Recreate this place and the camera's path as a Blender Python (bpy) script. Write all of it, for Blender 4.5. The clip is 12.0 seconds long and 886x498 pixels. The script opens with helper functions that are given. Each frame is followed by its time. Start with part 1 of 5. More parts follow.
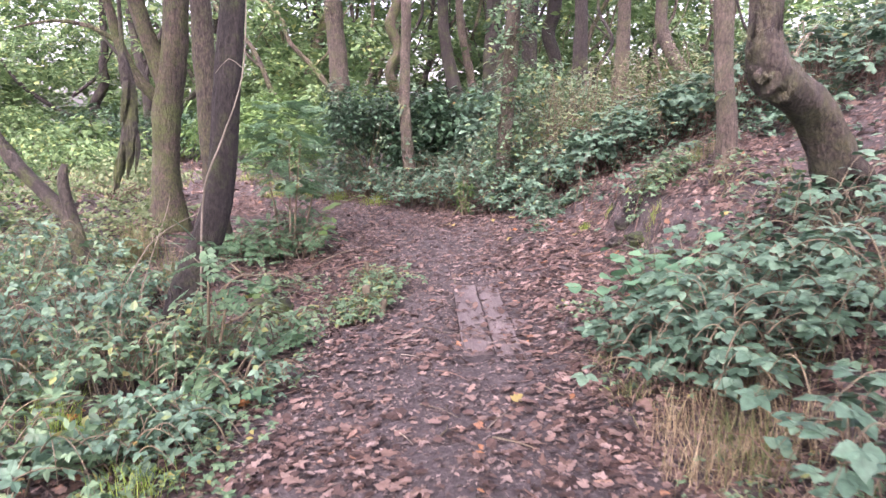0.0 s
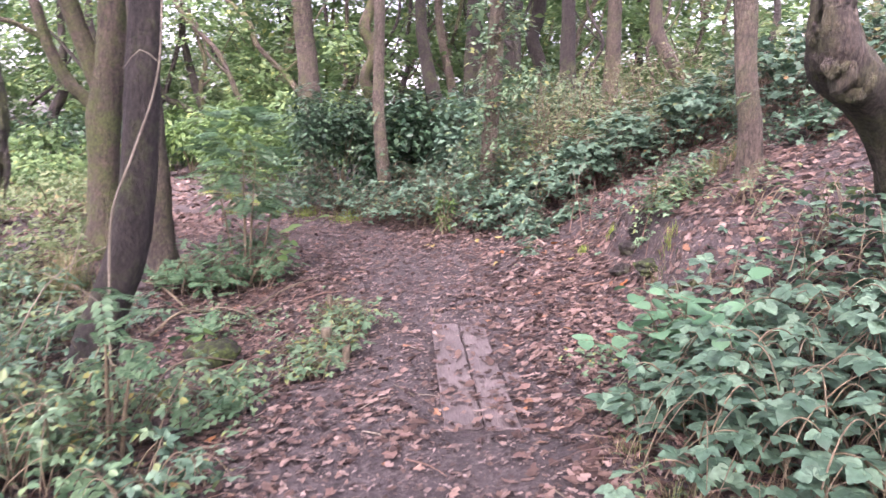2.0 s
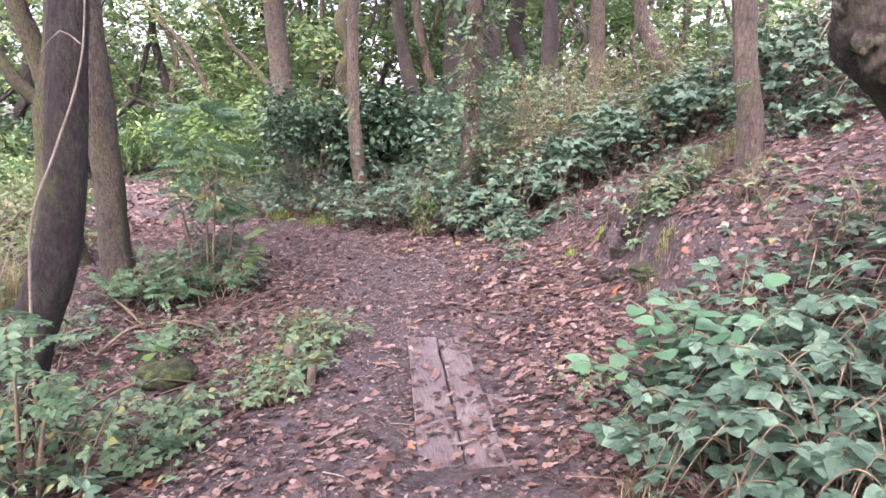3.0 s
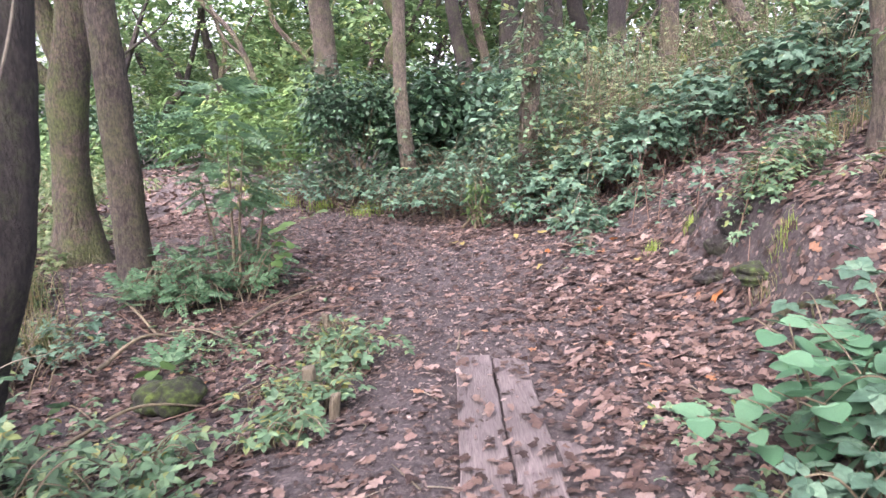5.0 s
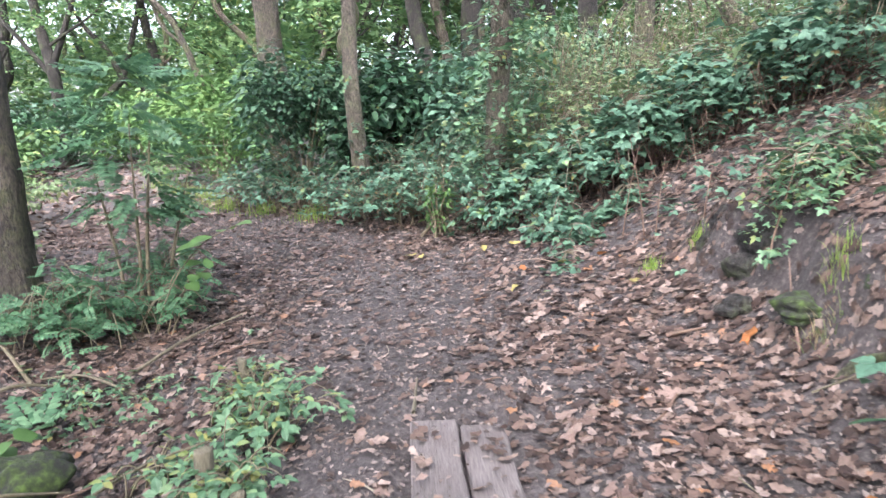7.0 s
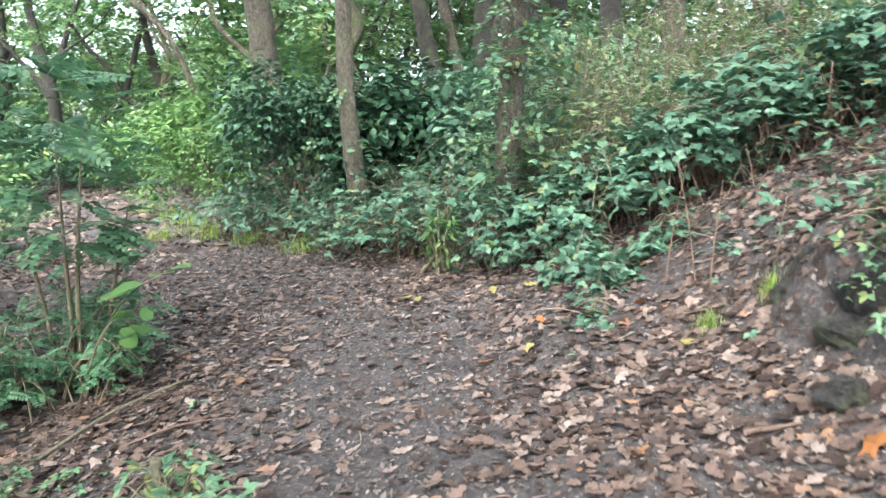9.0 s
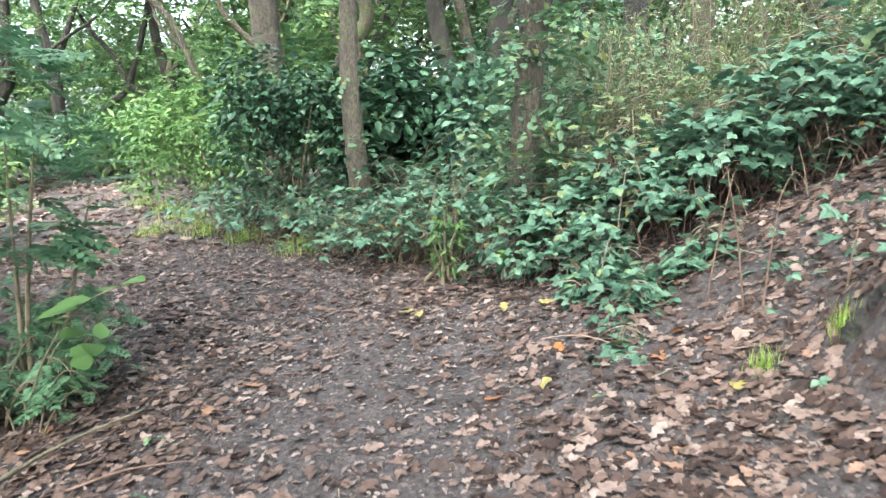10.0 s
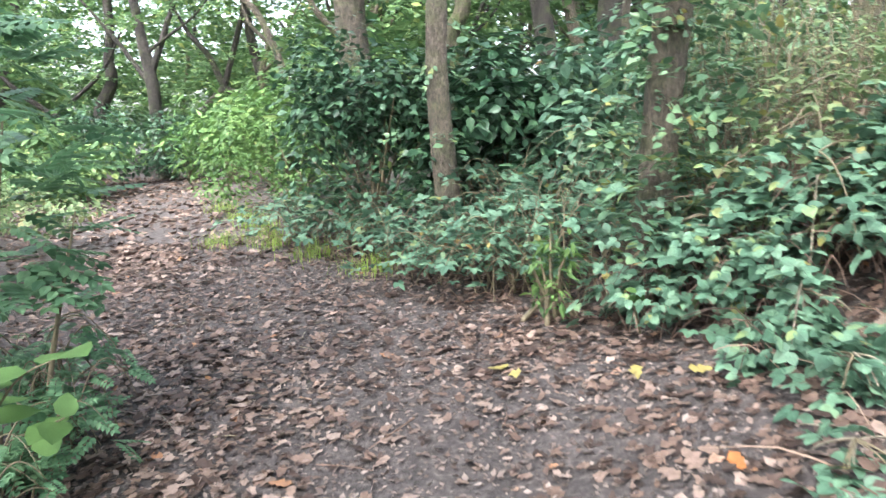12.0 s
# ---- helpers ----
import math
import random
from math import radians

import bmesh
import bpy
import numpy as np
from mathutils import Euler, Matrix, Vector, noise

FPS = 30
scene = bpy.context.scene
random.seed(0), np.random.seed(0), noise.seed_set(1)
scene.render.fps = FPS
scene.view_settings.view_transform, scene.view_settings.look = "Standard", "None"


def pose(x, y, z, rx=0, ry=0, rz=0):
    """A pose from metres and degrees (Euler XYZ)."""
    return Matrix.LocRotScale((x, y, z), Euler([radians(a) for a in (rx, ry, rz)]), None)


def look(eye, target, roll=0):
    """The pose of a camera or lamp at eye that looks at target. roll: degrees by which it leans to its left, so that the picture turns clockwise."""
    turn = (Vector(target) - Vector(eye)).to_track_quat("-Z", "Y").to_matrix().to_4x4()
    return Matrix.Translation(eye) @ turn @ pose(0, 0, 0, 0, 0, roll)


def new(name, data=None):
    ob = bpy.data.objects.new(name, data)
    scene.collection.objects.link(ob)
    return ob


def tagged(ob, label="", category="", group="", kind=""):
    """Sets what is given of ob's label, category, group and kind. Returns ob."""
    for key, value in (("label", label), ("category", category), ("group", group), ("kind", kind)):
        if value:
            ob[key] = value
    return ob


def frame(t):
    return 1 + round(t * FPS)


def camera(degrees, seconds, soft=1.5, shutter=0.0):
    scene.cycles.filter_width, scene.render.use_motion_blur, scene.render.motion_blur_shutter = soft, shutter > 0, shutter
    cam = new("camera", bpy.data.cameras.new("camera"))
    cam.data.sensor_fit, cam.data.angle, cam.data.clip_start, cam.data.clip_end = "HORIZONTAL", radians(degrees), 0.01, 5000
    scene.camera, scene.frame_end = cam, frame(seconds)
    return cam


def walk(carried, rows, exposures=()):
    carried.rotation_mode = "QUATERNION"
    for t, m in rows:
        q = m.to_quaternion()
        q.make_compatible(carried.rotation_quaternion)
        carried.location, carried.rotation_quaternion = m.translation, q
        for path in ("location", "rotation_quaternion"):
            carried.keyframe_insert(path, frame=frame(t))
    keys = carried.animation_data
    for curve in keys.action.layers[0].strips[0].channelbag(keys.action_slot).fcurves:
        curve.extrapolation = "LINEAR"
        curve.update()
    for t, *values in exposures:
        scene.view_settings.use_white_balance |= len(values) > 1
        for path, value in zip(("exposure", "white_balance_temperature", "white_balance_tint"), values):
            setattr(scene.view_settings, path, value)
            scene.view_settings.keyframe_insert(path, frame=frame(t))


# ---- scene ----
cam = camera(64.2, 12.0, soft=1.4, shutter=0.5)
PATH = [
    (0, (0.029, -0.604, 1.599), (0.078, 1.363, 1.242), 0.6),
    (0.5, (0.015, -0.304, 1.609), (0.048, 1.662, 1.247), 0.2),
    (1, (0.034, -0.025, 1.579), (0.083, 1.939, 1.202), -0.3),
    (1.5, (0.112, 0.25, 1.601), (0.152, 2.216, 1.235), 0.9),
    (2, (0.105, 0.514, 1.589), (0.205, 2.483, 1.257), 0.4),
    (2.5, (0.107, 0.789, 1.566), (0.275, 2.757, 1.249), -0.8),
    (2.7, (0.139, 0.893, 1.56), (0.296, 2.861, 1.24), -0.4),
    (4.3, (0.253, 1.653, 1.46), (0.314, 3.615, 1.076), -1.7),
    (4.5, (0.272, 1.783, 1.472), (0.251, 3.748, 1.1), -1.5),
    (5, (0.274, 2.016, 1.436), (0.258, 3.982, 1.073), -1.3),
    (5.5, (0.262, 2.267, 1.44), (0.371, 4.231, 1.077), -1.3),
    (6, (0.317, 2.551, 1.413), (0.434, 4.512, 1.035), 0.5),
    (6.5, (0.335, 2.834, 1.379), (0.444, 4.794, 0.997), 0.2),
    (7, (0.325, 3.107, 1.381), (0.417, 5.069, 1.008), -1.1),
    (7.2, (0.337, 3.199, 1.367), (0.394, 5.165, 1.002), -0.9),
    (8.8, (0.449, 4.01, 1.332), (0.515, 5.983, 1.016), -2.0),
    (9, (0.491, 4.138, 1.339), (0.537, 6.112, 1.023), -1.3),
    (9.5, (0.541, 4.42, 1.343), (0.539, 6.393, 1.016), 0.1),
    (10, (0.538, 4.725, 1.34), (0.554, 6.698, 1.01), -0.2),
    (10.5, (0.558, 4.988, 1.323), (0.452, 6.958, 0.994), -0.5),
    (11, (0.571, 5.293, 1.334), (0.326, 7.249, 1.0), -0.5),
    (11.5, (0.527, 5.637, 1.318), (0.328, 7.597, 0.974), -1.6),
    (12, (0.498, 5.932, 1.304), (0.242, 7.89, 0.981), -0.5),
]
walk(cam, [(t, look(eye, target, roll)) for t, eye, target, roll in PATH],
     exposures=[(0, 3.32, 6400, 44), (2.7, 3.36, 6400, 46), (5.0, 3.36, 6300, 34), (5.6, 3.36, 6200, 28), (6.5, 3.36, 6000, 19), (7.2, 3.36, 5950, 17), (9, 3.38, 6000, 6), (12, 3.5, 6150, 11)])

# ---- world and sun: an overcast day under a tree canopy ----
SUN_UP, SUN_TURN = radians(48), radians(200)
world = bpy.data.worlds.new("overcast_sky")
scene.world = world
world.use_nodes = True
wn = world.node_tree
sky = wn.nodes.new("ShaderNodeTexSky")
sky.sky_type, sky.sun_disc, sky.sun_elevation, sky.sun_rotation = "NISHITA", False, SUN_UP, SUN_TURN
sky.air_density, sky.dust_density, sky.ozone_density = 1.0, 5.0, 1.0
pale = wn.nodes.new("ShaderNodeHueSaturation")
pale.inputs["Saturation"].default_value = 0.5
wn.links.new(sky.outputs[0], pale.inputs["Color"])
wn.links.new(pale.outputs[0], wn.nodes["Background"].inputs[0])
wn.nodes["Background"].inputs[1].default_value = 0.14
sun = new("sun", bpy.data.lights.new("sun", "SUN"))
sun.data.energy, sun.data.angle, sun.data.color = 1.5, radians(40), (1.0, 0.96, 0.9)
sun.matrix_world = look((math.sin(SUN_TURN) * 30, math.cos(SUN_TURN) * 30, 30 * math.tan(SUN_UP)), (0, 0, 0))

rng = np.random.default_rng(7)


# ---- materials ----
def nodes_of(name):
    m = bpy.data.materials.new(name)
    m.use_nodes = True
    return m, m.node_tree.nodes, m.node_tree.links


def ramp(nodes, stops):
    r = nodes.new("ShaderNodeValToRGB")
    while len(r.color_ramp.elements) > len(stops):
        r.color_ramp.elements.remove(r.color_ramp.elements[-1])
    while len(r.color_ramp.elements) < len(stops):
        r.color_ramp.elements.new(1.0)
    for e, (at, c) in zip(r.color_ramp.elements, stops):
        e.position, e.color = at, (*c, 1)
    return r


def noise_node(nodes, links, scale, detail=4.0, rough=0.6, stretch=None):
    tex = nodes.new("ShaderNodeTexNoise")
    tex.inputs["Scale"].default_value, tex.inputs["Detail"].default_value = scale, detail
    tex.inputs["Roughness"].default_value = rough
    co = nodes.new("ShaderNodeTexCoord")
    if stretch:
        mp = nodes.new("ShaderNodeMapping")
        mp.inputs["Scale"].default_value = stretch
        links.new(co.outputs["Object"], mp.inputs["Vector"])
        links.new(mp.outputs[0], tex.inputs["Vector"])
    else:
        links.new(co.outputs["Object"], tex.inputs["Vector"])
    return tex


def blend(nodes, links, fac, a, b, mode="MIX"):
    mx = nodes.new("ShaderNodeMix")
    mx.data_type, mx.blend_type = "RGBA", mode
    if isinstance(fac, float):
        mx.inputs[0].default_value = fac
    else:
        links.new(fac, mx.inputs[0])
    for slot, v in ((6, a), (7, b)):
        if isinstance(v, tuple):
            mx.inputs[slot].default_value = (*v, 1)
        else:
            links.new(v, mx.inputs[slot])
    return mx.outputs[2]


def bump(nodes, links, height, strength, distance, shader):
    b = nodes.new("ShaderNodeBump")
    b.inputs["Strength"].default_value, b.inputs["Distance"].default_value = strength, distance
    links.new(height, b.inputs["Height"])
    links.new(b.outputs[0], shader.inputs["Normal"])


def leaf_material(name, stops, rough=0.45, through_light=0.3, per_object=False, patch=0.25):
    """Leaf: colour varies leaf by leaf and in patches; thin enough to let some light through."""
    m, n, l = nodes_of(name)
    sh = n["Principled BSDF"]
    sh.inputs["Roughness"].default_value = rough
    sh.inputs["Specular IOR Level"].default_value = 0.28
    pick = n.new("ShaderNodeObjectInfo").outputs["Random"] if per_object else n.new("ShaderNodeNewGeometry").outputs["Random Per Island"]
    r = ramp(n, stops)
    l.new(pick, r.inputs[0])
    spots = noise_node(n, l, 35.0, 3.0)
    dim = ramp(n, [(0.3, (1 - patch,) * 3), (0.7, (1.0,) * 3)])
    l.new(spots.outputs[0], dim.inputs[0])
    colour = blend(n, l, 1.0, r.outputs[0], dim.outputs[0], "MULTIPLY")
    l.new(colour, sh.inputs["Base Color"])
    thin = n.new("ShaderNodeBsdfTranslucent")
    l.new(colour, thin.inputs["Color"])
    mix = n.new("ShaderNodeMixShader")
    mix.inputs[0].default_value = through_light
    l.new(sh.outputs[0], mix.inputs[1])
    l.new(thin.outputs[0], mix.inputs[2])
    l.new(mix.outputs[0], n["Material Output"].inputs["Surface"])
    return m


def bark_material(name, dark, light, moss=0.0, grain=(10, 10, 3.5), moss_colour=(0.07, 0.09, 0.025)):
    m, n, l = nodes_of(name)
    sh = n["Principled BSDF"]
    sh.inputs["Roughness"].default_value = 0.9
    ridges = noise_node(n, l, 3.0, 8.0, 0.7, grain)
    r = ramp(n, [(0.32, dark), (0.5, tuple((a + b) / 2 for a, b in zip(dark, light))), (0.72, light)])
    l.new(ridges.outputs[0], r.inputs[0])
    blotch = noise_node(n, l, 2.3, 5.0, 0.65)
    rb = ramp(n, [(0.42, (0.62, 0.6, 0.58)), (0.62, (1.1, 1.08, 1.05))])
    l.new(blotch.outputs[0], rb.inputs[0])
    colour = blend(n, l, 1.0, r.outputs[0], rb.outputs[0], "MULTIPLY")
    if moss:
        where = noise_node(n, l, 3.7, 6.0, 0.7)
        rm = ramp(n, [(0.62 - moss * 0.3, (0, 0, 0)), (0.74 - moss * 0.2, (1, 1, 1))])
        l.new(where.outputs[0], rm.inputs[0])
        colour = blend(n, l, rm.outputs[0], colour, moss_colour)
    l.new(colour, sh.inputs["Base Color"])
    fine = noise_node(n, l, 55.0, 5.0, 0.7, (1, 1, 0.45))
    rf = ramp(n, [(0.35, (0.4,) * 3), (0.62, (1.3,) * 3)])
    l.new(fine.outputs[0], rf.inputs[0])
    colour = blend(n, l, 1.0, colour, rf.outputs[0], "MULTIPLY")
    l.new(colour, sh.inputs["Base Color"])
    both = n.new("ShaderNodeMath")
    both.operation = "MULTIPLY_ADD"
    both.inputs[1].default_value = 0.35
    l.new(fine.outputs[0], both.inputs[0])
    l.new(ridges.outputs[0], both.inputs[2])
    bump(n, l, both.outputs[0], 1.0, 0.09, sh)
    return m


def plain_material(name, stops, scale, rough=0.85, grain=None, depth=0.01, per_object=0.0):
    m, n, l = nodes_of(name)
    sh = n["Principled BSDF"]
    sh.inputs["Roughness"].default_value = rough
    tex = noise_node(n, l, scale, 8.0, 0.68, grain)
    r = ramp(n, stops)
    l.new(tex.outputs[0], r.inputs[0])
    big = noise_node(n, l, scale * 0.13, 4.0)
    rb = ramp(n, [(0.35, (0.65,) * 3), (0.65, (1.12,) * 3)])
    l.new(big.outputs[0], rb.inputs[0])
    l.new(blend(n, l, 1.0, r.outputs[0], rb.outputs[0], "MULTIPLY"), sh.inputs["Base Color"])
    bump(n, l, tex.outputs[0], 0.8, depth, sh)
    return m


M_SOIL = plain_material("dark_soil", [(0.3, (0.017, 0.0135, 0.013)), (0.5, (0.042, 0.034, 0.0325)), (0.66, (0.088, 0.073, 0.069)), (0.78, (0.16, 0.135, 0.125))], 34.0, 0.95, None, 0.03)
M_LITTER = leaf_material("dead_leaf", [(0.0, (0.028, 0.017, 0.013)), (0.32, (0.064, 0.04, 0.031)), (0.58, (0.118, 0.078, 0.06)), (0.82, (0.17, 0.12, 0.096)), (0.97, (0.26, 0.2, 0.17)), (1.0, (0.23, 0.11, 0.048))], 0.6, 0.12, patch=0.45)
M_CRUMB = leaf_material("leaf_crumb", [(0.0, (0.045, 0.032, 0.027)), (0.35, (0.1, 0.076, 0.066)), (0.75, (0.15, 0.118, 0.103)), (1.0, (0.21, 0.172, 0.152))], 0.65, 0.1, patch=0.3)
M_LITTER_ONE = leaf_material("dead_leaf_single", [(0.0, (0.08, 0.05, 0.04)), (0.4, (0.16, 0.105, 0.084)), (0.75, (0.205, 0.146, 0.12)), (1.0, (0.275, 0.21, 0.178))], 0.6, 0.12, per_object=True, patch=0.4)
M_YELLOW = leaf_material("yellow_leaf", [(0.0, (0.22, 0.18, 0.05)), (1.0, (0.27, 0.24, 0.09))], 0.55, 0.25)
M_ORANGE = leaf_material("orange_leaf", [(0.0, (0.24, 0.085, 0.025)), (1.0, (0.30, 0.125, 0.04))], 0.6, 0.2)
M_BRAMBLE = leaf_material("bramble_leaf", [(0.0, (0.04, 0.09, 0.055)), (0.45, (0.085, 0.17, 0.11)), (0.93, (0.135, 0.235, 0.15)), (0.98, (0.17, 0.24, 0.10)), (0.993, (0.22, 0.19, 0.06)), (1.0, (0.16, 0.08, 0.03))], 0.5, 0.28, patch=0.4)
M_COVER = leaf_material("ground_plant_leaf", [(0.0, (0.05, 0.10, 0.055)), (0.5, (0.095, 0.18, 0.095)), (0.85, (0.15, 0.245, 0.13)), (0.95, (0.20, 0.24, 0.08)), (1.0, (0.26, 0.22, 0.07))], 0.45, 0.3)
M_OLIVE = leaf_material("olive_leaf", [(0.0, (0.08, 0.13, 0.055)), (0.5, (0.13, 0.19, 0.085)), (0.85, (0.19, 0.25, 0.12)), (1.0, (0.25, 0.24, 0.11))], 0.5, 0.42)
M_HOLLY = leaf_material("holly_leaf", [(0.0, (0.016, 0.045, 0.024)), (0.6, (0.04, 0.095, 0.05)), (1.0, (0.085, 0.16, 0.085))], 0.38, 0.14)
M_CANOPY = leaf_material("canopy_leaf", [(0.0, (0.05, 0.105, 0.04)), (0.5, (0.095, 0.175, 0.068)), (0.9, (0.15, 0.24, 0.09)), (1.0, (0.24, 0.29, 0.09))], 0.5, 0.42)
M_FRESH = leaf_material("bright_leaf", [(0.0, (0.045, 0.1, 0.03)), (0.6, (0.08, 0.155, 0.045)), (1.0, (0.125, 0.205, 0.06))], 0.5, 0.36)
M_ROWAN = leaf_material("pinnate_leaf", [(0.0, (0.05, 0.115, 0.06)), (0.6, (0.09, 0.185, 0.095)), (1.0, (0.14, 0.25, 0.13))], 0.45, 0.45)
M_HAZEL = leaf_material("round_leaf", [(0.0, (0.06, 0.16, 0.08)), (0.6, (0.092, 0.21, 0.112)), (1.0, (0.125, 0.255, 0.14))], 0.5, 0.3, per_object=True)
M_GRASS = leaf_material("grass_blade", [(0.0, (0.07, 0.11, 0.035)), (0.45, (0.13, 0.16, 0.06)), (0.75, (0.24, 0.21, 0.11)), (1.0, (0.28, 0.21, 0.13))], 0.5, 0.3)
M_STRAW = leaf_material("straw_blade", [(0.0, (0.14, 0.11, 0.065)), (0.6, (0.25, 0.20, 0.12)), (0.9, (0.34, 0.28, 0.17)), (1.0, (0.16, 0.19, 0.07))], 0.6, 0.25)
M_BRIGHT_GRASS = leaf_material("green_grass_blade", [(0.0, (0.12, 0.22, 0.03)), (1.0, (0.26, 0.36, 0.07))], 0.5, 0.35)
M_DRY = leaf_material("dry_bramble_stem", [(0.0, (0.05, 0.032, 0.024)), (0.7, (0.14, 0.09, 0.066)), (1.0, (0.19, 0.14, 0.105))], 0.7, 0.05)
M_BARK = bark_material("brown_bark", (0.018, 0.014, 0.011), (0.135, 0.112, 0.085), 0.55, moss_colour=(0.075, 0.078, 0.035))
M_DARK_BARK = bark_material("dark_bark", (0.008, 0.007, 0.006), (0.052, 0.044, 0.038), 0.42, moss_colour=(0.045, 0.055, 0.02))
M_PALE_BARK = bark_material("pale_bark", (0.05, 0.040, 0.032), (0.20, 0.165, 0.13), 0.5, moss_colour=(0.10, 0.10, 0.055))
M_MOSSY_BARK = bark_material("mossy_bark", (0.04, 0.031, 0.024), (0.15, 0.12, 0.09), 0.7)
M_DEAD_BARK = bark_material("dead_bark", (0.018, 0.016, 0.014), (0.10, 0.088, 0.07), 0.5, (7, 7, 3))
M_STEM = plain_material("green_brown_stem", [(0.3, (0.06, 0.05, 0.03)), (0.7, (0.17, 0.14, 0.08))], 40.0, 0.7)
M_CANE = plain_material("pale_cane", [(0.3, (0.10, 0.088, 0.062)), (0.7, (0.24, 0.215, 0.16))], 40.0, 0.7)
M_PLANK = plain_material("weathered_plank", [(0.28, (0.05, 0.041, 0.039)), (0.5, (0.105, 0.088, 0.083)), (0.75, (0.16, 0.137, 0.13))], 9.0, 0.8, (14, 1.2, 6), 0.006)
M_POST = plain_material("rotten_post_wood", [(0.3, (0.05, 0.042, 0.028)), (0.7, (0.16, 0.14, 0.09))], 14.0, 0.9, (8, 8, 1.5))
M_MOSS = plain_material("moss", [(0.42, (0.012, 0.012, 0.009)), (0.54, (0.026, 0.042, 0.009)), (0.75, (0.085, 0.13, 0.022))], 14.0, 1.0, None, 0.03)
M_ROCK = bark_material("earthy_rock", (0.010, 0.009, 0.008), (0.062, 0.054, 0.048), 0.35, (4, 4, 4), (0.04, 0.05, 0.02))


# ---- mesh helpers ----
def mesh_from(name, verts, faces, material, smooth=False):
    """A mesh from arrays; all faces have the same number of corners."""
    verts, faces = np.asarray(verts, np.float32).reshape(-1, 3), np.asarray(faces, np.int32)
    k = faces.shape[1]
    me = bpy.data.meshes.new(name)
    me.vertices.add(len(verts))
    me.vertices.foreach_set("co", verts.ravel())
    me.loops.add(faces.size)
    me.loops.foreach_set("vertex_index", faces.ravel())
    me.polygons.add(len(faces))
    me.polygons.foreach_set("loop_start", np.arange(0, faces.size, k, dtype=np.int32))
    me.polygons.foreach_set("loop_total", np.full(len(faces), k, np.int32))
    me.polygons.foreach_set("use_smooth", np.full(len(faces), smooth))
    me.materials.append(material)
    me.update(calc_edges=True)
    return me


def part(name, mesh, parent, label=""):
    ob = new(name, mesh)
    ob.parent = parent
    return tagged(ob, label) if label else ob


def unit(v):
    v = np.asarray(v, float)
    return v / np.maximum(np.linalg.norm(v, axis=-1, keepdims=True), 1e-9)


def frames_for(normal, along):
    """Rotation matrices whose z is the normal and whose y lies along the given way."""
    z = unit(normal)
    y = unit(along - (along * z).sum(-1, keepdims=True) * z)
    return np.stack([np.cross(y, z), y, z], -1)


def scatter(template, where, turn, size):
    """Copies of a template (verts, faces) at places, with turns and sizes, as arrays."""
    tv, tf = template
    n = len(where)
    size = np.broadcast_to(np.asarray(size, float).reshape(-1, 1, 1), (n, 1, 1))
    v = np.einsum("nij,kj->nki", turn, tv) * size + np.asarray(where)[:, None]
    f = tf[None] + (np.arange(n) * len(tv))[:, None, None]
    return v.reshape(-1, 3), f.reshape(-1, tf.shape[1])


def joined(pieces):
    vs, fs, at = [], [], 0
    for v, f in pieces:
        vs.append(v), fs.append(f + at)
        at += len(v)
    return np.concatenate(vs), np.concatenate(fs)


def smooth_path(points, step):
    """A Catmull-Rom line through the points, sampled about every step metres. Rows x, y, z, radius."""
    p = np.asarray(points, float)
    p = np.vstack([2 * p[0] - p[1], p, 2 * p[-1] - p[-2]])
    out = []
    for a, b, c, d in zip(p[:-3], p[1:-2], p[2:-1], p[3:]):
        n = max(2, int(np.linalg.norm(c[:3] - b[:3]) / step))
        u = (np.arange(n) / n)[:, None]
        out.append(0.5 * (2 * b + (c - a) * u + (2 * a - 5 * b + 4 * c - d) * u**2 + (3 * b - a - 3 * c + d) * u**3))
    return np.vstack([*out, p[-2][None]])


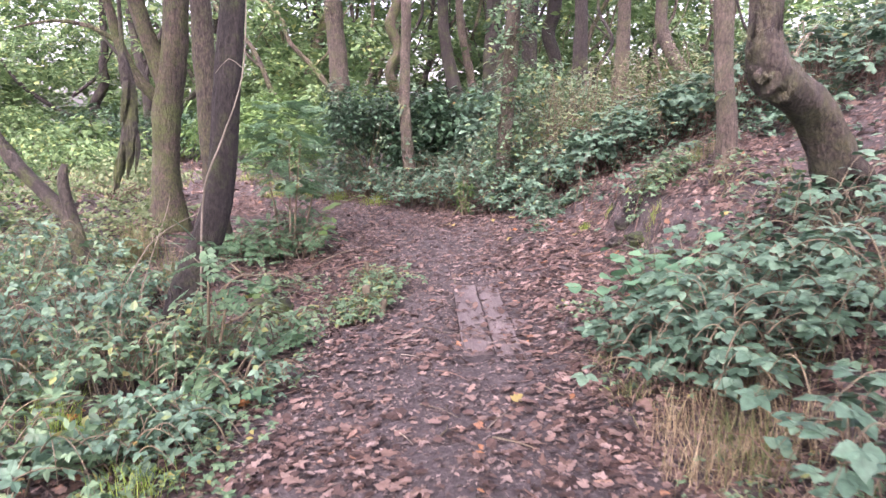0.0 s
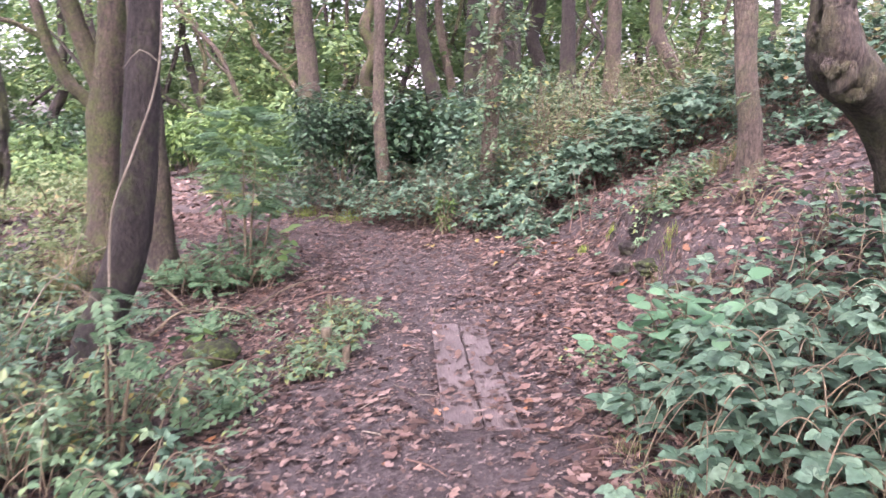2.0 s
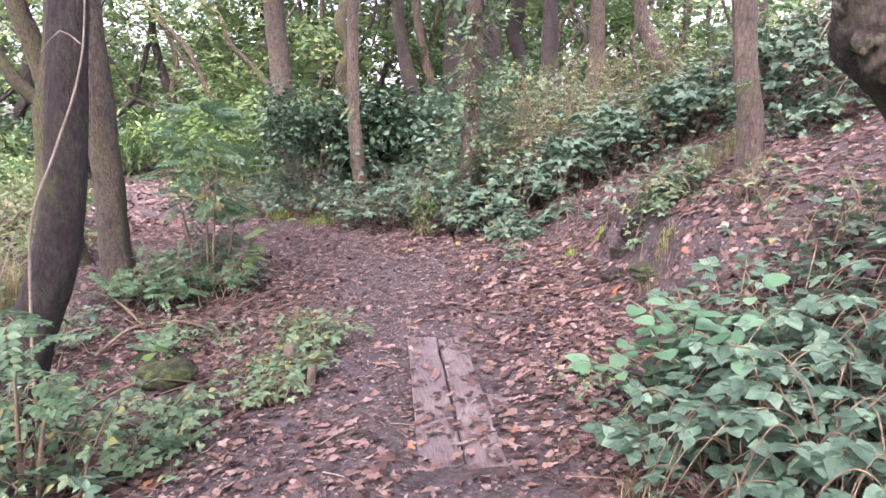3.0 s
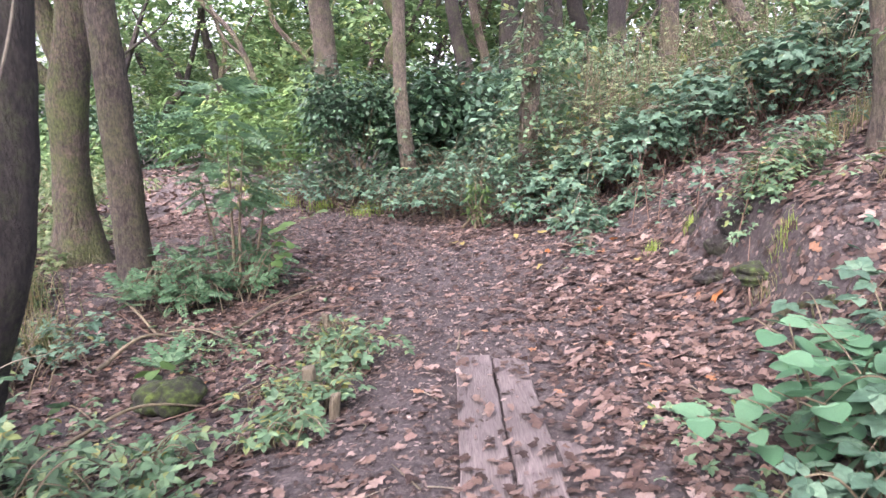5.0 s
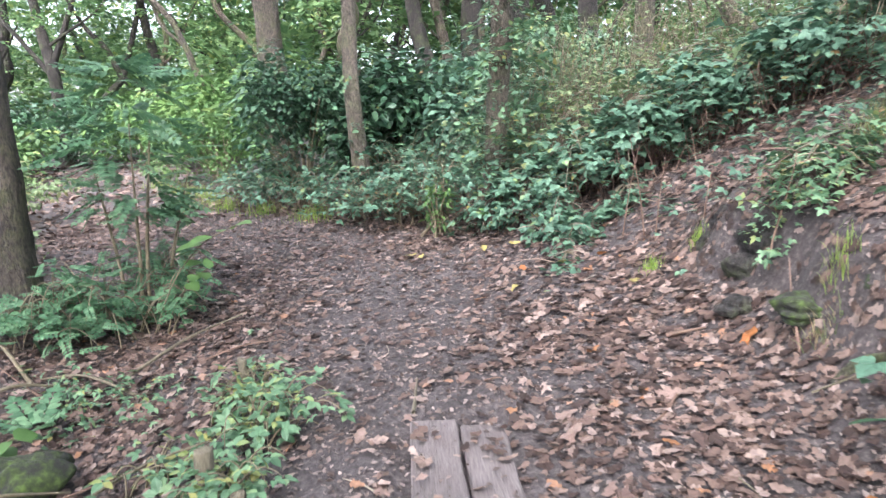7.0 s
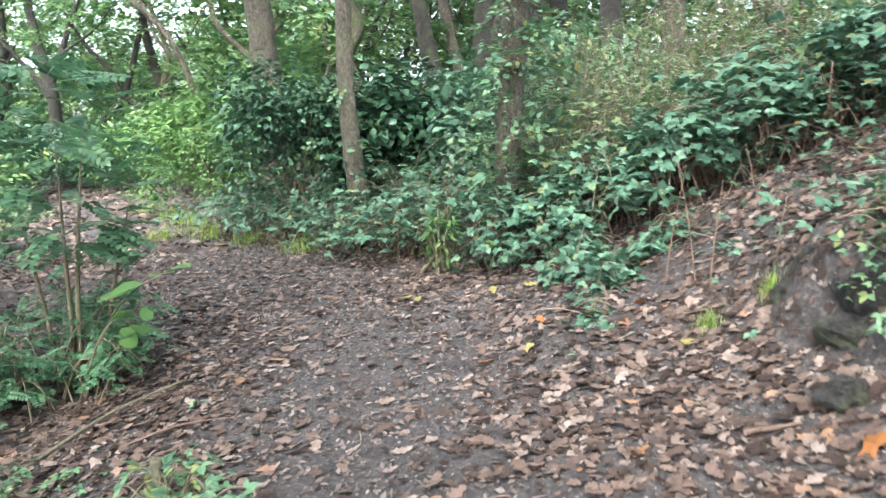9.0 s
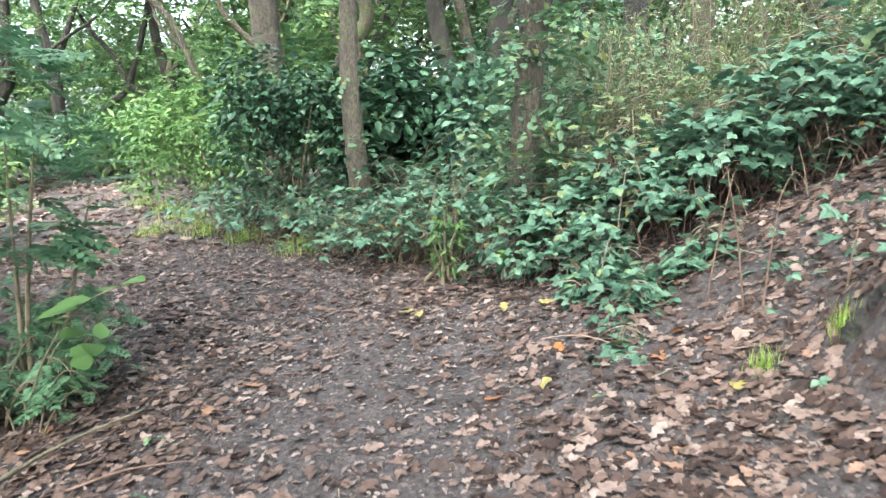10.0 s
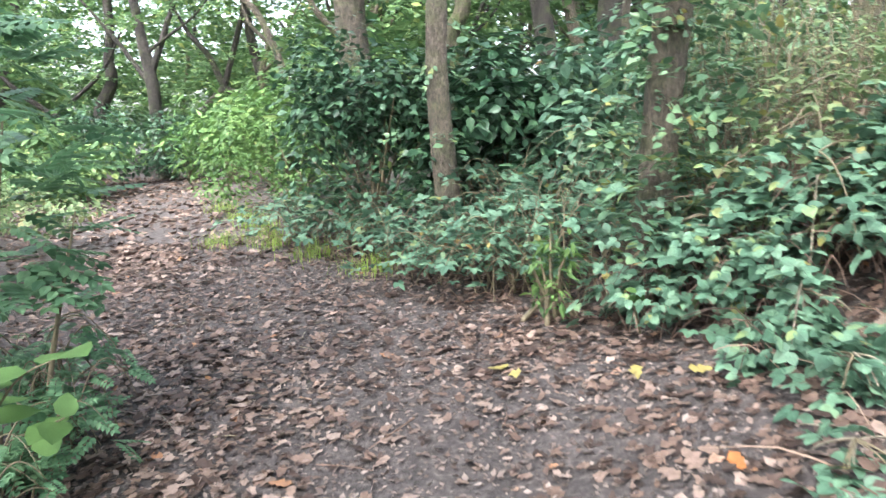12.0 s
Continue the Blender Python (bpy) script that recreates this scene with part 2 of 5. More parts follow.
def tube(points, sides=6, step=0.15, rough=0.0, flare=0.0, seed=0, closed=True):
    """A tapered tube of quads along points x, y, z, radius, with a knobbly surface and a flared foot."""
    p = smooth_path(points, step)
    c, r = p[:, :3], np.maximum(p[:, 3], 0.0008)
    t = unit(np.gradient(c, axis=0))
    a = unit(np.cross(np.eye(3)[np.abs(t).max(0).argmin()], t))
    b = np.cross(t, a)
    ang = np.linspace(0, 2 * np.pi, sides, endpoint=False)
    g = np.random.default_rng(seed)
    ph, far = g.uniform(0, 6.28, 6), np.r_[0, np.cumsum(np.linalg.norm(np.diff(c, axis=0), axis=1))]
    R = np.repeat(r[:, None], sides, 1)
    if rough:
        R = R * (1 + rough * (0.5 * np.sin(2 * ang[None] + ph[0] + far[:, None] * 1.9) + 0.35 * np.sin(3 * ang[None] + ph[1] - far[:, None] * 3.1)
                              + 0.3 * np.sin(far[:, None] * 6.3 + ph[2] + ang[None]) + 0.5 * g.normal(0, 0.5, R.shape)))
    if flare:
        R = R * (1 + flare * np.exp(-far[:, None] / 0.22) * (1 + 0.45 * np.sin(4 * ang[None] + ph[3]) + 0.3 * np.sin(7 * ang[None] + ph[4])))
    v = c[:, None] + R[..., None] * (np.cos(ang)[None, :, None] * a[:, None] + np.sin(ang)[None, :, None] * b[:, None])
    n = len(c)
    i, j = np.meshgrid(np.arange(n - 1), np.arange(sides), indexing="ij")
    k = (j + 1) % sides
    f = np.stack([i * sides + j, i * sides + k, (i + 1) * sides + k, (i + 1) * sides + j], -1).reshape(-1, 4)
    v = np.vstack([v.reshape(-1, 3), c[-1:] + t[-1:] * r[-1] * 0.3])
    tip = len(v) - 1
    last = np.arange(0, sides) + (n - 1) * sides
    cap = np.stack([last, np.roll(last, -1), np.full(sides, tip), np.full(sides, tip)], -1)[:, [0, 1, 2, 2]]
    cap = np.stack([last[::2], np.roll(last, -1)[::2], np.roll(last, -2)[::2], np.full(len(last[::2]), tip)], -1) if sides % 2 == 0 else cap
    return v, np.vstack([f, cap])


# ---- leaf templates: base at the origin, tip towards +y, upper side towards +z ----
def outline_leaf(half, curl=0.12, fold=0.1):
    """A leaf from half an outline (x, y from base to tip): two halves folded at the midrib."""
    half = np.array(half, float)
    n = len(half)
    mid = np.stack([np.zeros(n), half[:, 1], -curl * half[:, 1] ** 2], -1)
    rim = lambda s: np.stack([s * half[:, 0], half[:, 1], fold * half[:, 0] - curl * half[:, 1] ** 2], -1)
    v = np.vstack([mid, rim(-1), rim(1)])
    f = []
    for i in range(n - 1):
        for off, flip in ((n, 1), (2 * n, 0)):
            a, b, c, d = i, i + 1, off + i + 1, off + i
            for tri in ((a, b, c), (a, c, d)):
                if len({tuple(v[q].round(6)) for q in tri}) == 3:
                    f.append(tri[::-1] if not flip else tri)
    return v, np.array(f)


OVATE = outline_leaf([(0, 0), (0.30, 0.28), (0.27, 0.6), (0, 1.0)], 0.15, 0.18)
ROUND = outline_leaf([(0, 0), (0.26, -0.02), (0.43, 0.22), (0.42, 0.52), (0.24, 0.82), (0, 1.0)], 0.12, 0.14)
NARROW = outline_leaf([(0, 0), (0.15, 0.35), (0, 1.0)], 0.2, 0.2)
DIAMOND = (np.array([(0, 0, 0), (-0.32, 0.45, 0.05), (0, 1.0, -0.08), (0.32, 0.45, 0.05)]), np.array([(0, 2, 1), (0, 3, 2)]))


def lobed_leaf(seed):
    """A dry five-lobed leaf, curled unevenly."""
    g = np.random.default_rng(seed)
    ang = np.radians([270, 222, 200, 168, 150, 118, 90, 62, 30, 12, -20, -42])
    rad = np.array([0.16, 0.40, 0.36, 0.50, 0.40, 0.38, 0.60, 0.38, 0.40, 0.50, 0.36, 0.40]) * g.uniform(0.72, 1.2, 12)
    x, y = rad * np.cos(ang), rad * np.sin(ang)
    ax = g.uniform(0, 3.14)
    z = g.uniform(0.15, 0.55) * (x * np.cos(ax) + y * np.sin(ax)) ** 2 * g.choice([-1, 1, 1]) + g.uniform(-0.05, 0.07, 12)
    v = np.vstack([[0, 0, 0], np.stack([x, y, z], -1)])
    v[:, 2] -= v[:, 2].min() * 0.6
    f = np.array([(0, 1 + i, 1 + (i + 1) % 12) for i in range(12)])
    return v, f


def oak_leaf(seed):
    """A dry oak leaf: long, with wavy lobes, nearly flat, one edge lifted."""
    g = np.random.default_rng(seed)
    half = np.array([(0.05, -0.5), (0.14, -0.3), (0.09, -0.2), (0.25, 0.0), (0.14, 0.14), (0.23, 0.32)])
    rim = np.vstack([half, [(0, 0.52)], (half * (-1, 1))[::-1]]) * g.uniform(0.82, 1.18, (13, 1))
    ax = g.uniform(0, 3.14)
    lift = g.uniform(0.1, 0.55) * (rim[:, 0] * np.cos(ax) + rim[:, 1] * np.sin(ax)) ** 2 * g.choice([-1, 1, 1]) + g.uniform(-0.02, 0.03, 13)
    v = np.vstack([[0, 0, 0], np.column_stack([rim, lift])])
    v[:, 2] -= v[:, 2].min() * 0.6
    return v * (1.65, 1.12, 1.0), np.array([(0, 1 + i, 1 + (i + 1) % 13) for i in range(13)])


LOBED = [lobed_leaf(s) for s in range(3)] + [oak_leaf(s) for s in range(5)]


def compound(leaflets, template):
    """A compound leaf: leaflets given as (x, y, turn in degrees, size)."""
    bits = []
    for x, y, turn, size in leaflets:
        c, s = math.cos(radians(turn)), math.sin(radians(turn))
        m = np.array([[[c, -s, 0], [s, c, 0], [0, 0, 1.0]]])
        bits.append(scatter(template, np.array([[x, y, -0.1 * y * y]]), m, [size]))
    return joined(bits)


BROAD = outline_leaf([(0, 0), (0.30, 0.14), (0.40, 0.42), (0.26, 0.74), (0, 1.0)], 0.15, 0.16)
TRIPLE = compound([(0, 0.28, 0, 0.72), (-0.02, 0.27, 72, 0.6), (0.02, 0.27, -72, 0.6)], OVATE)
TOOTHED = outline_leaf([(0, 0), (0.29, 0.1), (0.43, 0.28), (0.34, 0.42), (0.36, 0.56), (0.2, 0.76), (0, 1.0)], 0.2, 0.12)
TOOTHED[0][:, 2] += 0.035 * np.sin(TOOTHED[0][:, 1] * 23) * np.abs(TOOTHED[0][:, 0]) * 2
TOOTHED_TRIPLE = compound([(0, 0.3, 0, 0.75), (-0.02, 0.27, 75, 0.62), (0.02, 0.27, -75, 0.62)], TOOTHED)
WIDE_TRIPLE = compound([(0, 0.3, 0, 0.75), (-0.02, 0.27, 75, 0.62), (0.02, 0.27, -75, 0.62)], BROAD)
PINNATE = compound([(0, 0.92, 0, 0.2)] + [(0, 0.2 + 0.14 * i, s * 62, 0.27 - 0.015 * i) for i in range(6) for s in (-1, 1)], OVATE)


def spray(seed, template, n=18):
    """A flat twig of leaves, about one metre long."""
    g = np.random.default_rng(seed)
    u = np.linspace(0.12, 1, n)
    side = np.where(np.arange(n) % 2, 1, -1)
    where = np.stack([side * g.uniform(0.02, 0.22, n), u, -0.25 * u**2 + g.normal(0, 0.05, n)], -1)
    along = np.stack([side * g.uniform(0.5, 1.1, n), g.uniform(0.2, 1, n), g.normal(-0.1, 0.2, n)], -1)
    normal = np.stack([g.normal(0, 0.3, n), g.normal(0, 0.3, n), np.ones(n)], -1)
    return scatter(template, where, frames_for(normal, along), g.uniform(0.2, 0.34, n))


SPRAYS = [spray(s, DIAMOND) for s in range(4)]
FINE_SPRAYS = [spray(s + 10, OVATE, 16) for s in range(3)]


# ---- the lie of the land ----
def path_line(y):
    """The middle of the path: straight, then bending to the left."""
    y = np.asarray(y, float)
    u = np.clip(y - 7.5, 0, 11)
    return 0.15 - 0.18 * u**1.6 - np.where(y > 18.5, (y - 18.5) * 0.5, 0)


def off_path(x, y):
    u = np.clip(np.asarray(y, float) - 7.5, 1e-6, 11)
    return (x - path_line(y)) / np.sqrt(1 + (0.288 * u**0.6) ** 2)


def soft_step(v, width):
    return width * np.log1p(np.exp(np.clip(v / width, -30, 30)))


def wobble(x, y, scale, seed):
    g = np.random.default_rng(seed)
    out = 0
    for k in range(5):
        a, ph, w = g.uniform(0, 6.28), g.uniform(0, 6.28), scale * 1.7**k
        out = out + np.sin((x * math.cos(a) + y * math.sin(a)) * w + ph) / 1.5**k
    return out / 2.5


def land(x, y):
    """Height of the ground."""
    x, y = np.asarray(x, float), np.asarray(y, float)
    s = off_path(x, y)
    z = 0.09 * np.clip(s, -1.5, 1.5) + 0.02 * np.clip(np.abs(y - 5.5), 0, 6)
    steep = 0.64 - 0.34 * np.clip((y - 8.5) / 5, 0, 1)
    rise = soft_step(s - 1.6, 0.12) - soft_step(s - 8, 1.5)
    z = z + steep * rise
    z = z + 0.12 * np.exp(-((x - 2.9) ** 2 / 0.35 + (y - 6.35) ** 2 / 1.2))
    brow = 1 / (1 + np.exp(np.clip((2.2 + 0.05 * np.sin(5 * y) + 0.03 * np.sin(13 * y) - x) / 0.035, -40, 40)))
    z = z + 0.3 * brow * np.exp(-np.clip(x - 2.45, 0, 9) / 1.0) * np.exp(-np.clip((np.abs(y - 6.55) - 0.75) / 0.3, 0, 9) ** 2)
    z = z - 0.22 * np.exp(-((x + 1.5) ** 2 / 1.2 + (y - 6.1) ** 2 / 1.3))
    z = z - 0.05 / (1 + np.exp(np.clip((np.abs(x - 0.6) - 0.36) / 0.03, -40, 40))) / (1 + np.exp(np.clip((np.abs(y - 5.0) - 1.16) / 0.04, -40, 40)))
    z = z - 0.05 * soft_step(-s - 1.4, 0.3) * np.exp(-np.clip(-s - 6, 0, 99) / 6)
    z = z + 0.15 / (1 + np.exp(np.clip((0.95 - s) / 0.15, -40, 40))) * np.exp(-(((y - 8.4) / 1.2) ** 2))
    z = z + 0.33 / (1 + np.exp(np.clip((8.5 - y) / 0.3, -40, 40))) / (1 + np.exp(np.clip((s + 2.5) / 0.3, -40, 40)))
    z = z + 0.012 * wobble(x, y, 4.0, 3) + 0.06 * wobble(x, y, 0.9, 4) * np.clip((np.abs(s) - 0.9) / 1.5, 0, 1)
    return z


def spread(lo, hi, dense_lo, dense_hi, step):
    mid = np.arange(dense_lo, dense_hi + 1e-6, step)
    out_hi = dense_hi + np.cumsum(step * 1.22 ** np.arange(1, 40))
    out_lo = dense_lo - np.cumsum(step * 1.22 ** np.arange(1, 40))
    return np.r_[out_lo[out_lo > lo][::-1], mid, out_hi[out_hi < hi]]


gx, gy = spread(-400, 400, -4.5, 5.0, 0.06), spread(-400, 400, -1.5, 13.0, 0.07)
GX, GY = np.meshgrid(gx, gy)
GZ = land(GX, GY) + rng.normal(0, 0.004, GX.shape)
ii, jj = np.meshgrid(np.arange(len(gy) - 1), np.arange(len(gx) - 1), indexing="ij")
w = len(gx)
gf = np.stack([ii * w + jj, ii * w + jj + 1, (ii + 1) * w + jj + 1, (ii + 1) * w + jj], -1).reshape(-1, 4)
ground = tagged(new("ground", mesh_from("ground", np.stack([GX, GY, GZ], -1), gf, M_SOIL, True)),
                "dark trodden soil of a woodland path and its bank", "ground", kind="structure")


def base_at(name, x, y, label, category, group="", z=None):
    ob = new(name)
    ob.location = (x, y, float(land(x, y)) if z is None else z)
    return tagged(ob, label, category, group)


def local(points, ob):
    p = np.array(points, float)
    p[:, :3] -= np.array(ob.location)
    return p


def boulder(name, x, y, z, size, seed, material, label, category="rock", lumps=0.25, rot=0.0, detail=64):
    """A lumpy stone: a sphere pushed in and out by waves, flat underneath."""
    g = np.random.default_rng(seed)
    th, ph = np.linspace(0, np.pi, detail // 2), np.linspace(0, 2 * np.pi, detail, endpoint=False)
    T, P = np.meshgrid(th, ph, indexing="ij")
    d = np.stack([np.sin(T) * np.cos(P), np.sin(T) * np.sin(P), np.cos(T)], -1)
    r = np.ones(T.shape)
    for k in range(9):
        w = g.normal(0, 1.6 + 0.5 * k, 3)
        r += lumps * np.sin(d @ w + g.uniform(0, 6.28)) / (1.3 + 0.6 * k)
    rough = np.array([noise.fractal(Vector(q) * 2.6 + Vector((seed, 0, 0)), 0.9, 2.1, 5) for q in d.reshape(-1, 3)]).reshape(T.shape)
    v = d * (r + lumps * 0.55 * rough)[..., None] * np.array(size)
    c, s = math.cos(rot), math.sin(rot)
    v = v @ np.array([[c, s, 0], [-s, c, 0], [0, 0, 1.0]])
    n, m = T.shape
    i, j = np.meshgrid(np.arange(n - 1), np.arange(m), indexing="ij")
    k = (j + 1) % m
    f = np.stack([i * m + j, (i + 1) * m + j, (i + 1) * m + k, i * m + k], -1).reshape(-1, 4)
    ob = new(name, mesh_from(name, v.reshape(-1, 3), f, material, material is not M_ROCK))
    ob.location = (x, y, z)
    return tagged(ob, label, category)


# ---- trees ----
def crown_sprays(g, centres, radius, count, size, sprays=SPRAYS):
    """Leaf twigs spread round the centres, reaching outwards and drooping."""
    centres = np.asarray(centres, float)
    pick = g.integers(0, len(centres), count)
    off = unit(g.normal(0, 1, (count, 3))) * (g.uniform(0, 1, (count, 1)) ** 0.45) * radius
    off[:, 2] *= 0.6
    where = centres[pick] + off
    along = unit(off) * 0.8 + g.normal(0, 0.6, (count, 3)) * (1, 1, 0.35)
    normal = np.array([0, 0, 1.0]) + g.normal(0, 0.32, (count, 3))
    turn, kind = frames_for(normal, along), g.integers(0, len(sprays), count)
    sizes = g.uniform(0.7, 1.3, count) * size
    return joined([scatter(sprays[k], where[kind == k], turn[kind == k], sizes[kind == k]) for k in range(len(sprays)) if (kind == k).any()])


def tree(name, stem, limbs, crowns, label, bark, seed, sides=14, flare=0.5, rough=0.12, shoots=None, leaf=None, leaf_size=0.5, count=150, radius=1.6, group="trees of the wood"):
    """stem and limbs: rows x, y, z, radius. crowns: centres of leaf masses."""
    g = np.random.default_rng(seed)
    x, y = stem[0][:2]
    ob = base_at(name, x, y, label, "tree", group)
    foot = [[x, y, float(land(x, y)) - 0.15, stem[0][3]]]
    rows = foot + [list(r) for r in stem if r[2] > foot[0][2] + 0.1]
    part("trunk", mesh_from("trunk", *tube(local(rows, ob), sides, 0.12, rough, flare, seed), bark, True), ob)
    for i, limb in enumerate(limbs):
        part("limb", mesh_from("limb", *tube(local(limb, ob), 6, 0.2, rough, 0, seed + i + 1), bark, True), ob)
    if len(crowns):
        v, f = crown_sprays(g, crowns, radius, count, leaf_size)
        part("crown", mesh_from("crown", v - np.array(ob.location), f, leaf or M_CANOPY), ob, "crown of green leaves with gaps")
    if shoots:
        lo, hi, num, far = shoots
        c = [(np.interp(q, [r[2] for r in stem], [r[0] for r in stem]), np.interp(q, [r[2] for r in stem], [r[1] for r in stem]), q) for q in np.linspace(lo, hi, 24)]
        v, f = crown_sprays(g, c, far, num, 0.26, FINE_SPRAYS)
        tagged(part("shoot_foliage", mesh_from("shoot_foliage", v - np.array(ob.location), f, M_COVER), ob, "leafy shoots growing from the trunk"), kind="stuff")
    return ob


def lean(x, y, z0, dx, dy, top, r0, r1, bend=0.0, g=None):
    """A stem from (x, y, z0) up to height top, shifting by dx, dy on the way."""
    out = []
    for u in np.linspace(0, 1, 7):
        wob = (g.normal(0, bend), g.normal(0, bend)) if g is not None and 0 < u < 1 else (0, 0)
        out.append((x + dx * u + wob[0], y + dy * u + wob[1], z0 + (top - z0) * u, r0 + (r1 - r0) * u))
    return out


def forked(g, tip, n, reach, up, r):
    """Limbs that rise from a stem's upper end."""
    out, ends = [], []
    for a in np.linspace(0, 6.28, n, endpoint=False) + g.uniform(0, 6.28):
        d = np.array([math.cos(a), math.sin(a)]) * reach * g.uniform(0.7, 1.2)
        h = up * g.uniform(0.7, 1.2)
        x, y, z = tip
        out.append([(x, y, z - 0.1, r), (x + d[0] * 0.3, y + d[1] * 0.3, z + h * 0.4, r * 0.75), (x + d[0] * 0.7, y + d[1] * 0.7, z + h * 0.75, r * 0.45), (x + d[0], y + d[1], z + h, r * 0.15)])
        ends += [out[-1][2][:3], out[-1][3][:3]]
    return out, ends


def tall_tree(name, points, label, bark, seed, height=9.0, n=5, **more):
    """A tree whose lower stem follows points (x, y, z, radius); it forks into a crown at height."""
    g = np.random.default_rng(seed)
    p = [list(q) for q in points]
    x, y, z, r = p[-1]
    dx, dy = (p[-1][0] - p[-2][0]) / max(p[-1][2] - p[-2][2], 0.3), (p[-1][1] - p[-2][1]) / max(p[-1][2] - p[-2][2], 0.3)
    for u in (0.35, 0.7, 1.0):
        zz = z + (height - z) * u
        p.append([x + dx * 0.4 * (zz - z) + g.normal(0, 0.06), y + dy * 0.4 * (zz - z) + g.normal(0, 0.06), zz, r * (1 - 0.6 * u)])
    limbs, ends = forked(g, p[-1][:3], n, 2.0, 2.2, r * 0.45)
    limbs2, ends2 = forked(g, p[-2][:3], 3, 1.6, 1.2, r * 0.3)
    extra = more.pop("limbs", [])
    return tree(name, p, limbs + limbs2 + extra, ends + ends2, label, bark, seed, **more)


# dark leaning tree beside the path
tall_tree("tree", [(-1.96, 4.97, -0.1, 0.16), (-1.9, 4.97, 0.15, 0.15), (-1.79, 4.97, 0.47, 0.13), (-1.65, 4.97, 0.82, 0.118), (-1.57, 4.98, 1.2, 0.105), (-1.53, 5.0, 1.64, 0.1), (-1.44, 5.0, 2.45, 0.092)],
          "dark leaning tree trunk beside the path, mossy at its foot", M_DARK_BARK, 1, 8.0, count=130, sides=20, flare=0.12,
          limbs=[[(-1.42, 5.0, 2.9, 0.06), (-1.6, 4.75, 3.3, 0.05), (-1.85, 4.35, 3.55, 0.035), (-2.1, 4.0, 3.6, 0.015)]])
# mossy tree behind it, forked low
tall_tree("tree", [(-3.52, 9.1, 0.15, 0.25), (-3.5, 9.1, 0.5, 0.205), (-3.48, 9.1, 1.2, 0.185), (-3.42, 9.1, 1.75, 0.195), (-3.33, 9.1, 2.3, 0.165), (-3.24, 9.1, 3.05, 0.15)],
          "mossy tree forking low into three limbs", M_MOSSY_BARK, 2, 8.5, count=170, sides=18, flare=0.4,
          limbs=[[(-3.42, 9.1, 1.95, 0.12), (-3.6, 9.1, 2.5, 0.115), (-3.75, 9.1, 3.05, 0.11), (-3.95, 9.05, 4.4, 0.08), (-4.2, 8.95, 6.2, 0.04)],
                 [(-3.46, 9.06, 1.8, 0.075), (-3.72, 9.0, 2.05, 0.075), (-3.95, 8.97, 2.5, 0.07), (-4.08, 8.95, 3.1, 0.06), (-4.4, 8.85, 4.3, 0.03)],
                 [(-3.95, 8.97, 2.55, 0.035), (-4.3, 8.9, 2.75, 0.028), (-4.75, 8.85, 2.8, 0.02), (-5.2, 8.8, 2.7, 0.01)]])
# brown straight tree
tall_tree("tree", [(-2.6, 8.4, -0.1, 0.19), (-2.62, 8.4, 0.3, 0.16), (-2.645, 8.4, 1.05, 0.142), (-2.68, 8.4, 1.8, 0.135), (-2.70, 8.4, 2.6, 0.13), (-2.73, 8.4, 3.4, 0.12)],
          "straight brown tree trunk at the edge of the path", M_BARK, 3, 8.5, count=150, sides=16, flare=0.4)
# slim pale tree at the bend
tall_tree("tree", [(-0.25, 12.16, 0.2, 0.115), (-0.27, 12.16, 0.75, 0.108), (-0.33, 12.16, 1.4, 0.1), (-0.36, 12.16, 2.2, 0.094), (-0.33, 12.16, 3.6, 0.088)],
          "slim pale brown tree trunk rising out of ivy", M_PALE_BARK, 4, 9.0, count=80, flare=0.2, shoots=(1.0, 2.4, 10, 0.35))
tall_tree("tree", [(-1.72, 15.1, 0.3, 0.26), (-1.76, 15.1, 1.2, 0.23), (-1.84, 15.1, 2.4, 0.215), (-1.98, 15.1, 4.1, 0.19)],
          "thick brown tree trunk behind a holly", M_BARK, 5, 9.5, count=90, shoots=(1.8, 4.5, 30, 0.7))
tall_tree("tree", [(1.13, 10.17, 0.4, 0.12), (1.18, 10.17, 0.8, 0.115), (1.22, 10.17, 1.4, 0.11), (1.26, 10.17, 2.2, 0.105), (1.30, 10.17, 3.35, 0.10)],
          "brown tree trunk rising from brambles, hung with leafy shoots", M_PALE_BARK, 6, 9.0, count=70, flare=0.2, shoots=(0.7, 3.4, 150, 0.27))
tall_tree("tree", [(3.08, 6.55, 1.2, 0.112), (3.05, 6.55, 1.6, 0.102), (2.98, 6.55, 2.1, 0.098), (2.93, 6.55, 2.8, 0.095)],
          "upright grey-brown tree trunk on the leafy bank", M_PALE_BARK, 7, 8.5, count=120, flare=0.25, shoots=(1.9, 3.0, 8, 0.35))
# bent tree on the bank: leans over, with a burl at the elbow
bent = tall_tree("tree", [(3.09, 4.40, 1.11, 0.165), (2.93, 4.37, 1.33, 0.15), (2.79, 4.32, 1.53, 0.14), (2.56, 4.20, 1.75, 0.14), (2.29, 4.02, 1.89, 0.155), (2.18, 3.95, 2.02, 0.135), (2.15, 3.95, 2.16, 0.112), (2.14, 3.95, 2.36, 0.105)],
          "thick bent tree with a gnarled burl leaning from the bank", M_BARK, 8, 7.5, count=110, sides=26, flare=0.2, rough=0.2)
for k, (x, y, z, r) in enumerate([(2.21, 3.98, 1.92, 0.12), (2.1, 3.96, 2.06, 0.06), (2.3, 3.95, 1.82, 0.06), (2.14, 3.86, 1.9, 0.05)]):
    knob = boulder("burl", x, y, z, (r, r, r * 1.2), 70 + k, M_BARK, "", "", 0.38)
    knob.parent, knob.location = bent, Vector((x, y, z)) - bent.location
